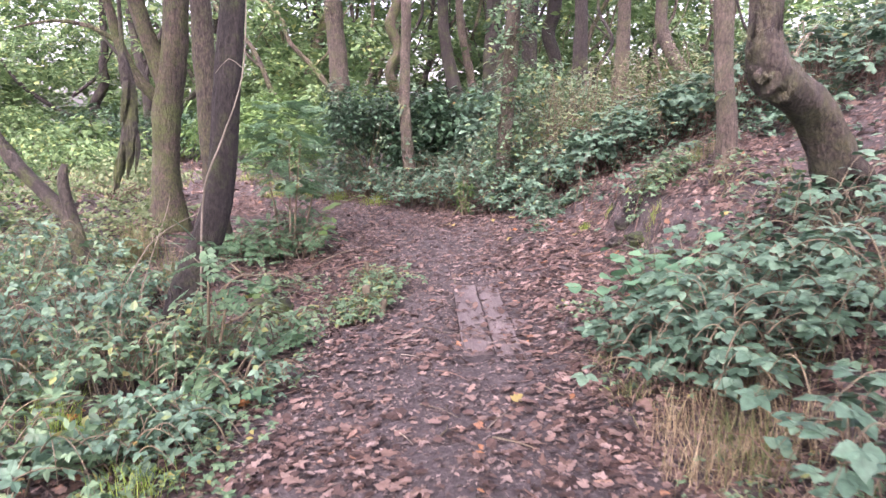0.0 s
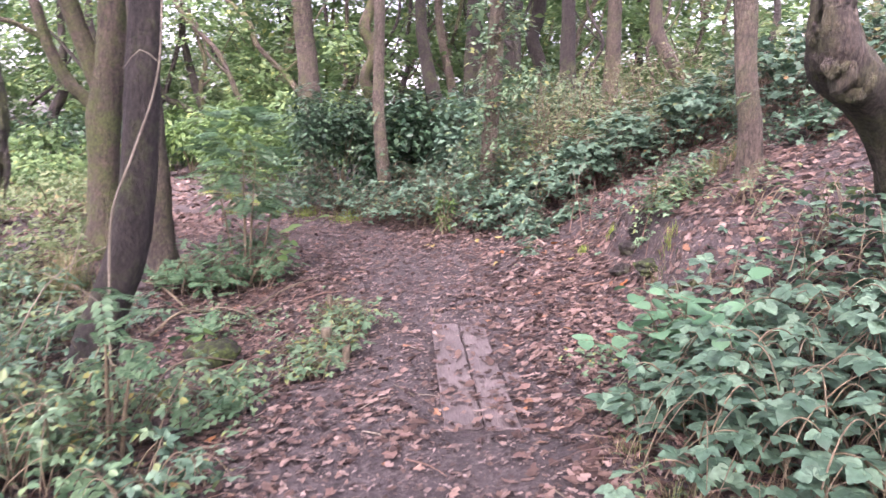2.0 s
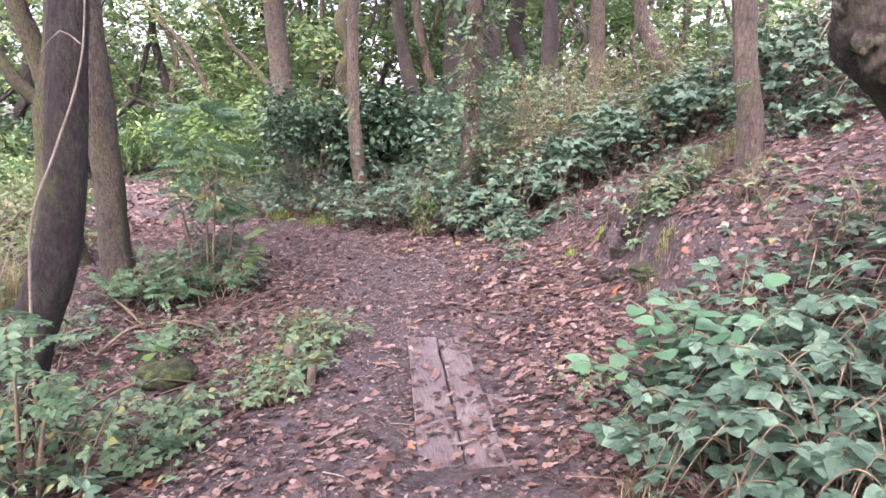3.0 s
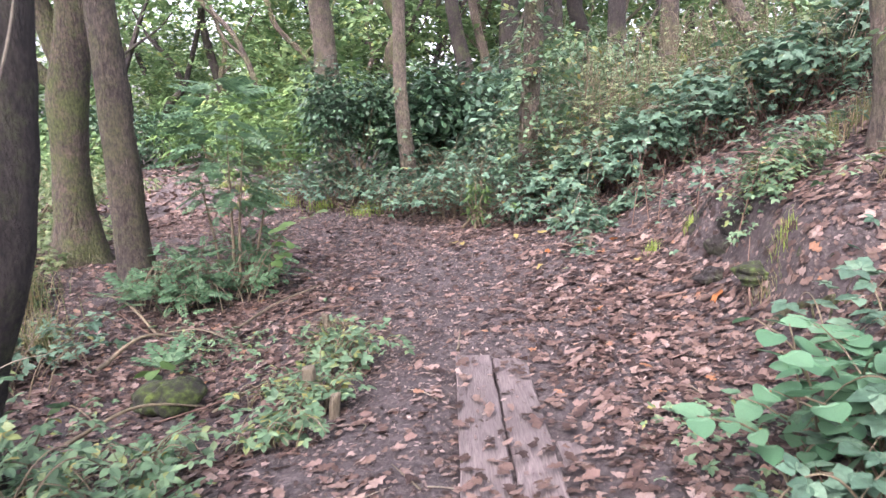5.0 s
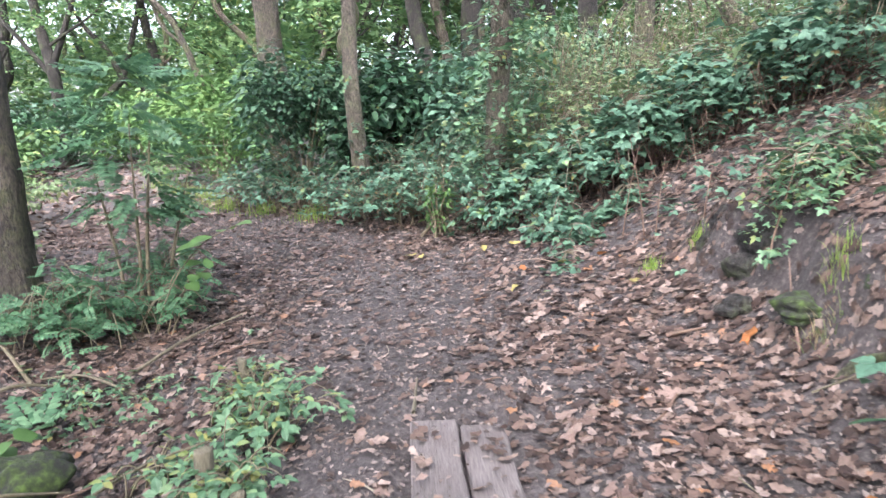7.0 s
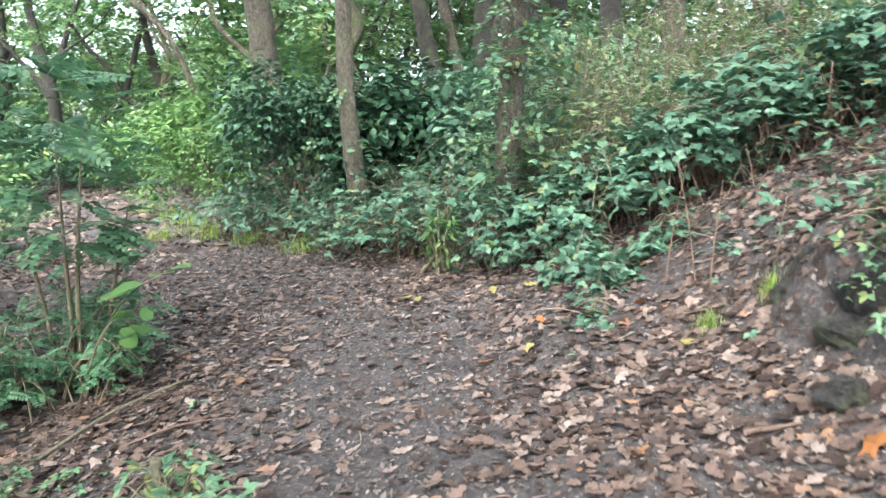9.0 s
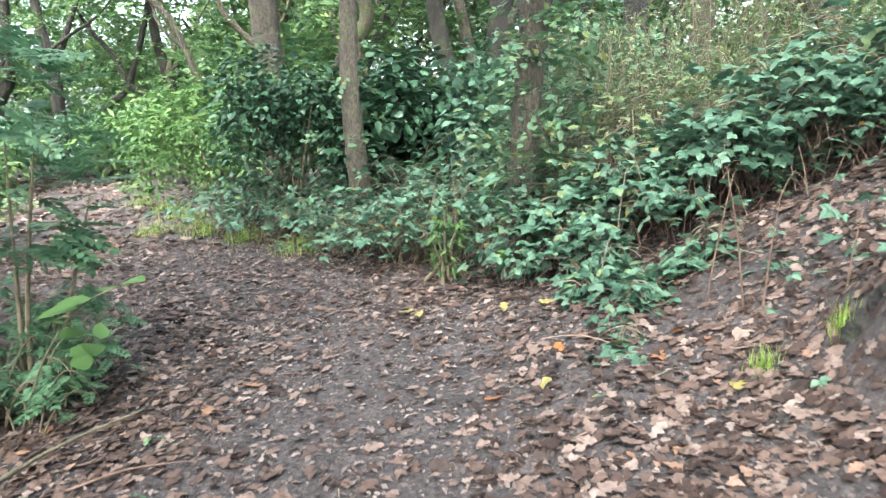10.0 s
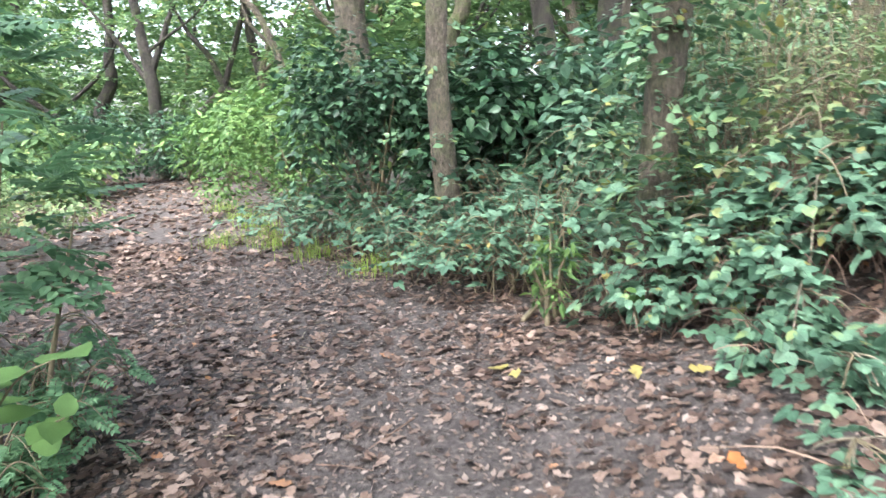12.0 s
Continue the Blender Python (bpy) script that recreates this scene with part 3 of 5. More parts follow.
tall_tree("tree", [(4.02, 14.5, 1.0, 0.18), (4.04, 14.5, 1.8, 0.16), (4.1, 14.5, 3.4, 0.14)], "brown tree trunk up the bank", M_BARK, 9, 9.0, count=80)
tall_tree("tree", [(3.2, 15.0, 0.9, 0.19), (3.3, 15.0, 2.0, 0.17), (3.32, 15.0, 3.6, 0.15)], "dark brown tree trunk up the bank", M_DARK_BARK, 10, 9.0, count=80)
tall_tree("tree", [(1.45, 18.8, 0.9, 0.16), (1.42, 18.8, 1.6, 0.13), (1.2, 18.8, 2.8, 0.115), (0.95, 18.8, 3.9, 0.10)], "thin pale leaning tree trunk among the shrubs", M_PALE_BARK, 11, 9.0, count=80)
tall_tree("tree", [(1.75, 18.4, 0.9, 0.24), (1.72, 18.4, 2.5, 0.22), (1.75, 18.4, 4.5, 0.2)], "dark tree trunk deep in the wood", M_DARK_BARK, 12, 9.5, count=170)
tall_tree("tree", [(1.0, 18.0, 0.8, 0.2), (0.85, 18.0, 2.0, 0.17), (0.45, 18.0, 3.9, 0.15)], "leaning dark tree trunk deep in the wood", M_DARK_BARK, 13, 9.0, count=80)
tall_tree("tree", [(2.4, 17.0, 1.0, 0.24), (2.5, 17.0, 2.5, 0.2), (2.5, 17.0, 4.0, 0.18)], "ivy-dark tree trunk on the slope", M_DARK_BARK, 14, 9.0, count=80)
tall_tree("tree", [(5.2, 12.6, 1.3, 0.13), (5.0, 12.6, 2.2, 0.12), (4.6, 12.7, 2.75, 0.12), (4.35, 12.8, 3.3, 0.11), (4.3, 12.8, 4.0, 0.10)], "curved leaning tree trunk on the slope", M_BARK, 15, 8.5, count=120)

# trees with twisted stems where the path goes out of sight
for k, (x, y, dx, top, r) in enumerate([(-11.5, 24.0, 0.8, 4.0, 0.16), (-13.5, 20.0, -0.5, 4.5, 0.16), (-4.6, 27.0, 0.4, 4.5, 0.15)]):
    g = np.random.default_rng(60 + k)
    z0 = float(land(x, y))
    low = [[(x - 0.1, y, z0 + 1.3, r * 0.6), (x - 1.0, y - 0.3, z0 + 1.9, r * 0.5), (x - 1.8, y - 0.6, z0 + 2.6, r * 0.4), (x - 2.3, y - 0.7, z0 + 3.4, r * 0.25)],
           [(x - 0.4, y, z0 + 2.2, r * 0.4), (x + 0.6, y - 0.2, z0 + 2.9, r * 0.3), (x + 1.3, y - 0.3, z0 + 3.9, r * 0.15)]]
    tall_tree("tree", lean(x, y, z0, dx, 0.0, top, r * 1.2, r * 0.8, 0.09, g), "dark twisted tree with crooked low limbs", M_DARK_BARK, 60 + k, 7.5, count=120, leaf=M_FRESH if k % 2 else M_CANOPY, limbs=low)

# the crooked pair that forms an arch over the far path, and a thick dark stem beside it
tall_tree("tree", [(-6.35, 24.5, 0.0, 0.194), (-6.4, 24.5, 1.0, 0.176), (-6.5, 24.5, 1.78, 0.155), (-6.7, 24.5, 2.63, 0.136), (-6.95, 24.5, 3.54, 0.127), (-7.12, 24.5, 4.6, 0.116)],
          "dark tree with a crooked low limb arching over the far path", M_DARK_BARK, 90, 7.5, count=90,
          limbs=[[(-6.5, 24.5, 1.95, 0.127), (-7.0, 24.45, 2.15, 0.116), (-7.45, 24.4, 2.42, 0.107), (-7.8, 24.4, 2.6, 0.097), (-8.14, 24.4, 3.35, 0.078), (-8.7, 24.4, 4.0, 0.058), (-9.2, 24.4, 4.9, 0.030)],
                 [(-8.6, 24.4, 0.9, 0.097), (-8.45, 24.4, 1.9, 0.097), (-7.85, 24.4, 2.5, 0.097), (-7.62, 24.4, 3.1, 0.088), (-7.2, 24.4, 4.4, 0.078), (-7.0, 24.4, 5.6, 0.039)]])
tall_tree("tree", [(-8.93, 23.00, 0.00, 0.194), (-8.99, 23.00, 1.17, 0.176), (-9.05, 23.00, 2.72, 0.146), (-9.21, 23.00, 3.44, 0.136), (-9.39, 23.00, 4.63, 0.116)], "dark branching tree beside the far path", M_DARK_BARK, 91, 7.0, count=100,
          limbs=[[(-9.05, 23.00, 2.84, 0.097), (-8.75, 23.00, 3.56, 0.088), (-8.34, 23.00, 4.51, 0.058), (-7.74, 23.00, 5.71, 0.019)], [(-9.05, 23.00, 2.49, 0.078), (-9.65, 23.00, 3.32, 0.058), (-10.24, 23.00, 4.04, 0.049), (-11.08, 23.00, 4.99, 0.019)],
                 [(-9.17, 23.00, 3.32, 0.049), (-8.57, 22.90, 3.68, 0.039), (-7.74, 22.90, 4.22, 0.030), (-7.14, 22.80, 4.87, 0.015)]])

# trees added out of view, beside and behind the start, to shade it
for k, (x, y, r) in enumerate([(-4.6, 1.2, 0.17), (5.6, 1.0, 0.18), (-3.4, -3.6, 0.16), (3.6, -4.2, 0.17), (-6.4, 4.2, 0.15), (6.6, 4.4, 0.16), (0.6, -7.5, 0.2), (-1.6, -5.2, 0.14)]):
    g = np.random.default_rng(700 + k)
    z0 = float(land(x, y))
    tall_tree("tree", lean(x, y, z0, -0.18 * x, 0.4, z0 + 4.5, r * 1.15, r * 0.9, 0.05, g), "added out-of-view tree whose spreading crown shades the start", [M_BARK, M_MOSSY_BARK, M_DARK_BARK][k % 3], 700 + k, z0 + 6.5, n=6, sides=10, count=120 if x > 4 else 230, radius=2.3, leaf_size=0.6)

# the wood behind: slender trunks at random, clear of the path
g = np.random.default_rng(5)
placed = 0
while placed < 46:
    x, y = g.uniform(-22, 20), g.uniform(-9, 40)
    s = float(off_path(x, y))
    if (abs(s) < 4.2 and y < 26) or (y < 16 and -6 < x < 6.5) or (y < 9 and abs(x) < 7):
        continue
    z0, r = float(land(x, y)), g.uniform(0.08, 0.22)
    tall_tree("tree", lean(x, y, z0, g.normal(0, 0.6), g.normal(0, 0.3), 4.5, r * 1.1, r * 0.85, 0.07, g),
              "slender woodland tree in the distance", [M_BARK, M_DARK_BARK, M_MOSSY_BARK][placed % 3], 100 + placed, g.uniform(6.5, 9.5), sides=8, count=85,
              leaf=[M_CANOPY, M_CANOPY, M_FRESH][placed % 3], leaf_size=0.6, radius=1.9)
    placed += 1

g = np.random.default_rng(8)
placed = 0
while placed < 30:
    x, y = g.uniform(-10, 9), g.uniform(13, 27)
    s = float(off_path(x, y))
    if -3.0 < s < 2.2:
        continue
    z0, r = float(land(x, y)), g.uniform(0.03, 0.085)
    dx = g.normal(0, 1.1)
    stem = lean(x, y, z0, dx, g.normal(0, 0.4), 5.0, r * 1.2, r * 0.8, 0.1, g)
    side = g.choice([-1, 1])
    mid = stem[3]
    low = [[(*mid[:3], r * 0.55), (mid[0] + side * 0.5, mid[1], mid[2] + 0.5, r * 0.45), (mid[0] + side * 0.8, mid[1] + 0.1, mid[2] + 1.3, r * 0.35), (mid[0] + side * 1.5, mid[1], mid[2] + 2.3, r * 0.15)]]
    tall_tree("tree", stem, "thin crooked woodland tree with a forked stem", [M_DARK_BARK, M_MOSSY_BARK, M_BARK][placed % 3], 300 + placed, g.uniform(6, 8), n=3, sides=8, flare=0.2, count=45, leaf=[M_CANOPY, M_FRESH][placed % 2], leaf_size=0.55, limbs=low, radius=1.5)
    placed += 1

# ragged dead branch hanging from the dark tree's limb, and a fallen branch
snag = tagged(new("hanging_branch"), "ragged dead branch with peeling grey bark hanging from a limb", "branch")
snag.location = (-1.93, 4.15, 3.55)
part("strand", mesh_from("strand", *tube(local([(-1.95, 4.18, 3.55, 0.012), (-1.94, 4.16, 2.8, 0.011), (-1.935, 4.15, 2.0, 0.014)], snag), 6, 0.1, 0.2, 0, 20), M_DEAD_BARK), snag)
part("stem", mesh_from("stem", *tube(local([(-1.94, 4.15, 2.03, 0.022), (-1.925, 4.15, 1.9, 0.042), (-1.9, 4.15, 1.68, 0.05), (-1.93, 4.15, 1.45, 0.05), (-1.98, 4.15, 1.3, 0.03), (-2.04, 4.15, 1.13, 0.012)], snag), 16, 0.03, 0.32, 0, 21), M_DEAD_BARK), snag)
for i, (dx, z, l, r) in enumerate([(0.05, 1.72, 0.42, 0.02), (0.02, 1.6, 0.4, 0.024), (-0.04, 1.5, 0.36, 0.02), (0.075, 1.58, 0.34, 0.014), (-0.07, 1.42, 0.3, 0.018), (0.0, 1.85, 0.3, 0.02)]):
    part("bark_flake", mesh_from("bark_flake", *tube(local([(-1.91 + dx * 0.5, 4.11, z, r), (-1.92 + dx, 4.08, z - l * 0.5, r * 1.2), (-1.95 + dx, 4.08, z - l, 0.004)], snag), 6, 0.04, 0.45, 0, 30 + i), M_DEAD_BARK), snag)
log = base_at("fallen_branch", -3.6, 6.3, "thick dead branch leaning out of the undergrowth", "branch")
part("stem", mesh_from("stem", *tube(local([(-3.3, 6.25, 0.0, 0.09), (-3.42, 6.3, 0.55, 0.08), (-3.7, 6.4, 0.85, 0.075), (-4.1, 6.5, 1.25, 0.07), (-4.5, 6.6, 1.9, 0.05)], log), 10, 0.08, 0.2, 0.2, 24), M_DEAD_BARK, True), log)
part("stub", mesh_from("stub", *tube(local([(-3.4, 6.3, 0.5, 0.06), (-3.46, 6.28, 0.95, 0.05), (-3.42, 6.26, 1.15, 0.03)], log), 8, 0.08, 0.25, 0, 25), M_DEAD_BARK, True), log)


# ---- shrubs and brambles ----
def cane_bush(name, x, y, reach, height, canes, step, leaf, size, template, label, seed, category="bush", stem=None, squash=1.0, flat=0.35, group="", dead=0, split=False):
    """Arching canes from one root, with leaves to both sides, over the slope of the ground."""
    g = np.random.default_rng(seed)
    ob = base_at(name, x, y, label, category, group)
    stems, where, along, normal = [], [], [], []
    for k in range(canes):
        a, L, h = g.uniform(0, 6.28), reach * g.uniform(0.55, 1.15), height * g.uniform(0.5, 1.15)
        d = np.array([math.cos(a), math.sin(a) * squash])
        b = np.array([x, y]) + g.normal(0, reach * 0.33, 2) * (1, squash)
        bend = g.normal(0, 0.5)
        u = np.linspace(0, 1, 9)
        px = b[0] + d[0] * L * u - d[1] * bend * L * u**2 * 0.5
        py = b[1] + d[1] * L * u + d[0] * bend * L * u**2 * 0.5
        pz = land(px, py) + h * np.sin(np.pi * np.clip(u * 0.88, 0, 1)) ** 0.8 + 0.005
        pts = np.stack([px, py, pz, np.linspace(0.0055, 0.0018, 9)], -1)
        stems.append(tube(local(pts, ob), 4, 0.12))
        cane = part("cane", mesh_from("cane", *stems[-1], stem or M_STEM, True), ob) if split else None
        n = max(4, int(L / step))
        uu = np.sort(g.uniform(0.1, 1, n))
        p = np.stack([np.interp(uu, u, pts[:, i]) for i in range(3)], -1)
        side = np.where(np.arange(n) % 2, 1, -1)[:, None]
        fw = np.array([d[0], d[1], 0.0])
        out = np.array([-d[1], d[0], 0.0]) * side * g.uniform(0.4, 1.1, (n, 1)) + fw * g.uniform(-0.1, 0.9, (n, 1)) + g.normal(0, 0.25, (n, 3)) * (1, 1, 0.6)
        where.append(p + unit(out) * 0.02 + g.normal(0, 0.012, (n, 3)))
        along.append(out)
        normal.append(np.array([0, 0, 1.0]) + g.normal(0, flat, (n, 3)))
        if split:
            v, f = scatter(template, where[-1] - np.array(ob.location), frames_for(normal[-1], along[-1]), g.uniform(0.6, 1.25, n) * size)
            tagged(part("foliage", mesh_from("foliage", v, f, leaf), cane), kind="stuff")
    if not split:
        tagged(part("stem_tangle", mesh_from("stem_tangle", *joined(stems), stem or M_STEM, True), ob, "thin arching stems"), kind="stuff")
        where = np.concatenate(where)
        n = len(where)
        v, f = scatter(template, where - np.array(ob.location), frames_for(np.concatenate(normal), np.concatenate(along)), g.uniform(0.6, 1.25, n) * size)
        tagged(part("foliage", mesh_from("foliage", v, f, leaf), ob), kind="stuff")
    if dead:
        u = g.uniform(0, 1, (dead, 2))
        ang, rr = u[:, 0] * 6.28, reach * 0.9 * np.sqrt(u[:, 1])
        px, py = x + rr * np.cos(ang), y + rr * np.sin(ang) * squash
        tw = []
        for i in range(dead):
            a2, l2 = g.uniform(0, 6.28), g.uniform(0.15, 0.5)
            z = float(land(px[i], py[i]))
            q = np.array([(px[i], py[i], z, 0.003), (px[i] + math.cos(a2) * l2 * 0.5, py[i] + math.sin(a2) * l2 * 0.5, z + g.uniform(0.05, 0.4) * height, 0.0025),
                          (px[i] + math.cos(a2) * l2, py[i] + math.sin(a2) * l2, z + g.uniform(0.0, 0.3) * height, 0.001)])
            tw.append(tube(local(q, ob), 3, 0.15))
        tagged(part("dead_tangle", mesh_from("dead_tangle", *joined(tw), M_DRY), ob, "dry brown dead stems under the leaves"), kind="stuff")
    return ob


# beside the start of the path
for k, (x, y, reach, h, canes) in enumerate([(1.62, 2.75, 0.36, 0.42, 15), (1.85, 3.3, 0.6, 0.5, 36), (1.5, 3.1, 0.45, 0.5, 30), (2.35, 2.95, 0.6, 0.55, 30), (2.6, 3.8, 0.7, 0.5, 36), (1.75, 1.5, 0.5, 0.6, 26), (2.5, 1.6, 0.8, 0.8, 30), (1.7, 3.85, 0.45, 0.42, 26), (2.2, 4.5, 0.5, 0.35, 22), (1.3, 3.75, 0.25, 0.25, 14)]):
    cane_bush("bramble_bush", x, y, reach, h, canes, 0.075, M_BRAMBLE, 0.112, TOOTHED_TRIPLE, "green bramble bush spilling over the side of the path", 180 + k, group="brambles", dead=30, split=True, flat=0.28)


def bramble_mound(x, y, rx, ry, height, sprays, label, seed, size=0.093, leaf=None, template=None, hole=0.0, low=0.02, group="brambles on the bank"):
    """A rounded heap of bramble: leafy sprays lapping over its outside, arching canes, dead stems within."""
    g = np.random.default_rng(seed)
    ob = base_at(name="bramble_bush", x=x, y=y, label=label, category="bush", group=group)
    origin = np.array(ob.location)
    a, t = g.uniform(0, 6.28, sprays), np.arccos(g.uniform(low, 1, sprays))
    bulge = 1 + 0.2 * np.sin(3 * a + seed) * np.sin(2 * t) + g.normal(0, 0.17, sprays)
    keep = (np.sin(4 * a + 1.7 * seed) * np.sin(5 * t + seed) > -1.05 + hole) & (g.uniform(0, 1, sprays) < 0.5)
    a, t, bulge = a[keep], t[keep], bulge[keep]
    px, py = x + rx * np.sin(t) * np.cos(a) * bulge, y + ry * np.sin(t) * np.sin(a) * bulge
    pz = land(px, py) + height * np.cos(t) ** 0.75 * bulge * (1 + 0.15 * np.sin(5 * a + seed)) + 0.03
    out = np.stack([np.cos(a) * np.sin(t), np.sin(a) * np.sin(t), np.cos(t)], -1)
    n = 6
    go = unit(out * (1, 1, 0.1) + g.normal(0, 0.5, out.shape) * (1, 1, 0.35) + (0, 0, -0.18))
    base = np.stack([px, py, pz], -1)
    where, along, normal = [], [], []
    for k in range(n):
        u = (k / (n - 1) - 0.5) * size * 2.7
        side = np.cross(go, out) * (1 if k % 2 else -1)
        where.append(base + go * u - np.array([0, 0, 0.9]) * (u + 0.1) ** 2 + side * 0.02 + g.normal(0, 0.014, base.shape))
        along.append(go * 0.7 + side * g.uniform(0.4, 1.0, (len(base), 1)) + g.normal(0, 0.2, base.shape) + (0, 0, -0.15))
        normal.append(np.array([0, 0, 0.9]) + out * 0.4 + g.normal(0, 0.42, base.shape))
    where, along, normal = np.concatenate(where), np.concatenate(along), np.concatenate(normal)
    where[:, 2] = np.maximum(where[:, 2], land(where[:, 0], where[:, 1]) + 0.02)
    v, f = scatter(template or WIDE_TRIPLE, where - origin, frames_for(normal, along), g.uniform(0.5, 1.25, len(where)) * size)
    tagged(part("foliage", mesh_from("foliage", v, f, leaf or M_BRAMBLE), ob), kind="stuff")
    for k in range(7):
        b, far = g.uniform(0, 6.28), g.uniform(0.7, 1.25)
        u = np.linspace(0, 1, 7)
        cx, cy = x + np.cos(b) * rx * far * u, y + np.sin(b) * ry * far * u
        cz = land(cx, cy) + height * g.uniform(0.85, 1.1) * np.cos(u * 1.35) ** 0.6 + 0.04
        part("cane", mesh_from("cane", *tube(local(np.stack([cx, cy, cz, np.linspace(0.006, 0.0025, 7)], -1), ob), 4, 0.1), M_CANE if k % 3 == 0 else M_STEM, True), ob)
    dead = []
    for k in range(int(130 * rx * ry / 0.4)):
        b, r = g.uniform(0, 6.28), math.sqrt(g.uniform(0, 1)) * 0.92
        qx, qy = x + rx * r * math.cos(b), y + ry * r * math.sin(b)
        qz, l, b2 = float(land(qx, qy)), g.uniform(0.15, 0.5), g.uniform(0, 6.28)
        top = height * math.sqrt(max(0.05, 1 - r * r)) * g.uniform(0.5, 0.95)
        dead.append(tube(local([(qx, qy, qz, 0.004), (qx + math.cos(b2) * l * 0.5, qy + math.sin(b2) * l * 0.5, qz + top, 0.0035), (qx + math.cos(b2) * l, qy + math.sin(b2) * l, qz + top * g.uniform(0.3, 0.9), 0.0015)], ob), 3, 0.12))
    tagged(part("dead_tangle", mesh_from("dead_tangle", *joined(dead), M_DRY), ob, "dry brown dead stems under the leaves"), kind="stuff")
    return ob


# the ridge along the bank: heaps of bramble lapping over one another
for k, (x, y, rx, ry, h, n) in enumerate([
        (1.36, 9.72, 0.45, 0.4, 0.5, 200), (1.8, 9.42, 0.48, 0.4, 0.58, 250), (2.3, 9.24, 0.5, 0.4, 0.64, 260), (2.85, 9.02, 0.5, 0.42, 0.66, 260), (3.4, 8.8, 0.55, 0.45, 0.68, 270), (4.0, 8.5, 0.6, 0.5, 0.7, 270),
        (1.56, 8.85, 0.2, 0.18, 0.26, 60), (2.02, 8.6, 0.14, 0.14, 0.16, 26), (1.6, 8.45, 0.12, 0.14, 0.12, 26), (1.45, 8.05, 0.09, 0.1, 0.06, 10), (4.5, 7.7, 0.6, 0.55, 0.7, 230), (5.2, 6.9, 0.8, 0.7, 0.7, 260), (4.1, 6.9, 0.35, 0.3, 0.35, 80)]):
    bramble_mound(x, y, rx, ry, h, n, "heaped green bramble bush draping over the foot of the bank" if y > 8 else "heaped green bramble bush on the bank", 200 + k, hole=0.55 if n > 200 else 0.1, low=0.3 if n > 200 else 0.02)
# looser growth behind them, up the slope
for k, (x, y, rx, ry, h, n) in enumerate([(2.0, 10.1, 0.7, 0.6, 0.8, 200), (3.0, 9.8, 0.8, 0.6, 0.75, 220), (4.0, 9.4, 0.8, 0.6, 0.75, 220), (5.0, 9.0, 0.9, 0.7, 0.75, 220), (3.7, 10.7, 0.9, 0.7, 0.75, 200), (4.9, 10.4, 1.0, 0.8, 0.75, 220), (6.1, 9.8, 1.1, 0.9, 0.8, 220), (2.7, 11.2, 0.9, 0.7, 0.7, 180), (6.2, 8.0, 1.0, 0.8, 0.75, 200), (5.8, 5.2, 0.9, 0.8, 0.6, 180), (4.7, 5.1, 0.5, 0.45, 0.4, 110), (5.4, 3.6, 0.9, 0.8, 0.6, 170)]):
    bramble_mound(x, y, rx, ry, h, n, "loose green bramble growing up the slope", 220 + k, 0.1, M_COVER if k % 2 else M_OLIVE, TRIPLE, hole=0.5, group="brambles up the slope")

# ivy and low brambles at the bend
for k, (x, y, reach, h, canes) in enumerate([(0.9, 10.4, 0.6, 0.55, 32), (0.35, 10.95, 0.6, 0.5, 34), (-0.2, 11.5, 0.6, 0.5, 34), (-0.8, 12.0, 0.6, 0.45, 32), (-1.35, 12.6, 0.6, 0.45, 30), (0.6, 11.6, 0.8, 0.7, 36), (1.6, 11.4, 0.9, 0.9, 36), (0.2, 12.3, 0.7, 0.75, 32), (-2.0, 13.4, 0.6, 0.5, 28)]):
    cane_bush("low_bush", x, y, reach, h, canes, 0.055, M_BRAMBLE, 0.11, TRIPLE, "low tangle of ivy and bramble at the bend of the path", 240 + k, group="low bushes at the bend", dead=20)


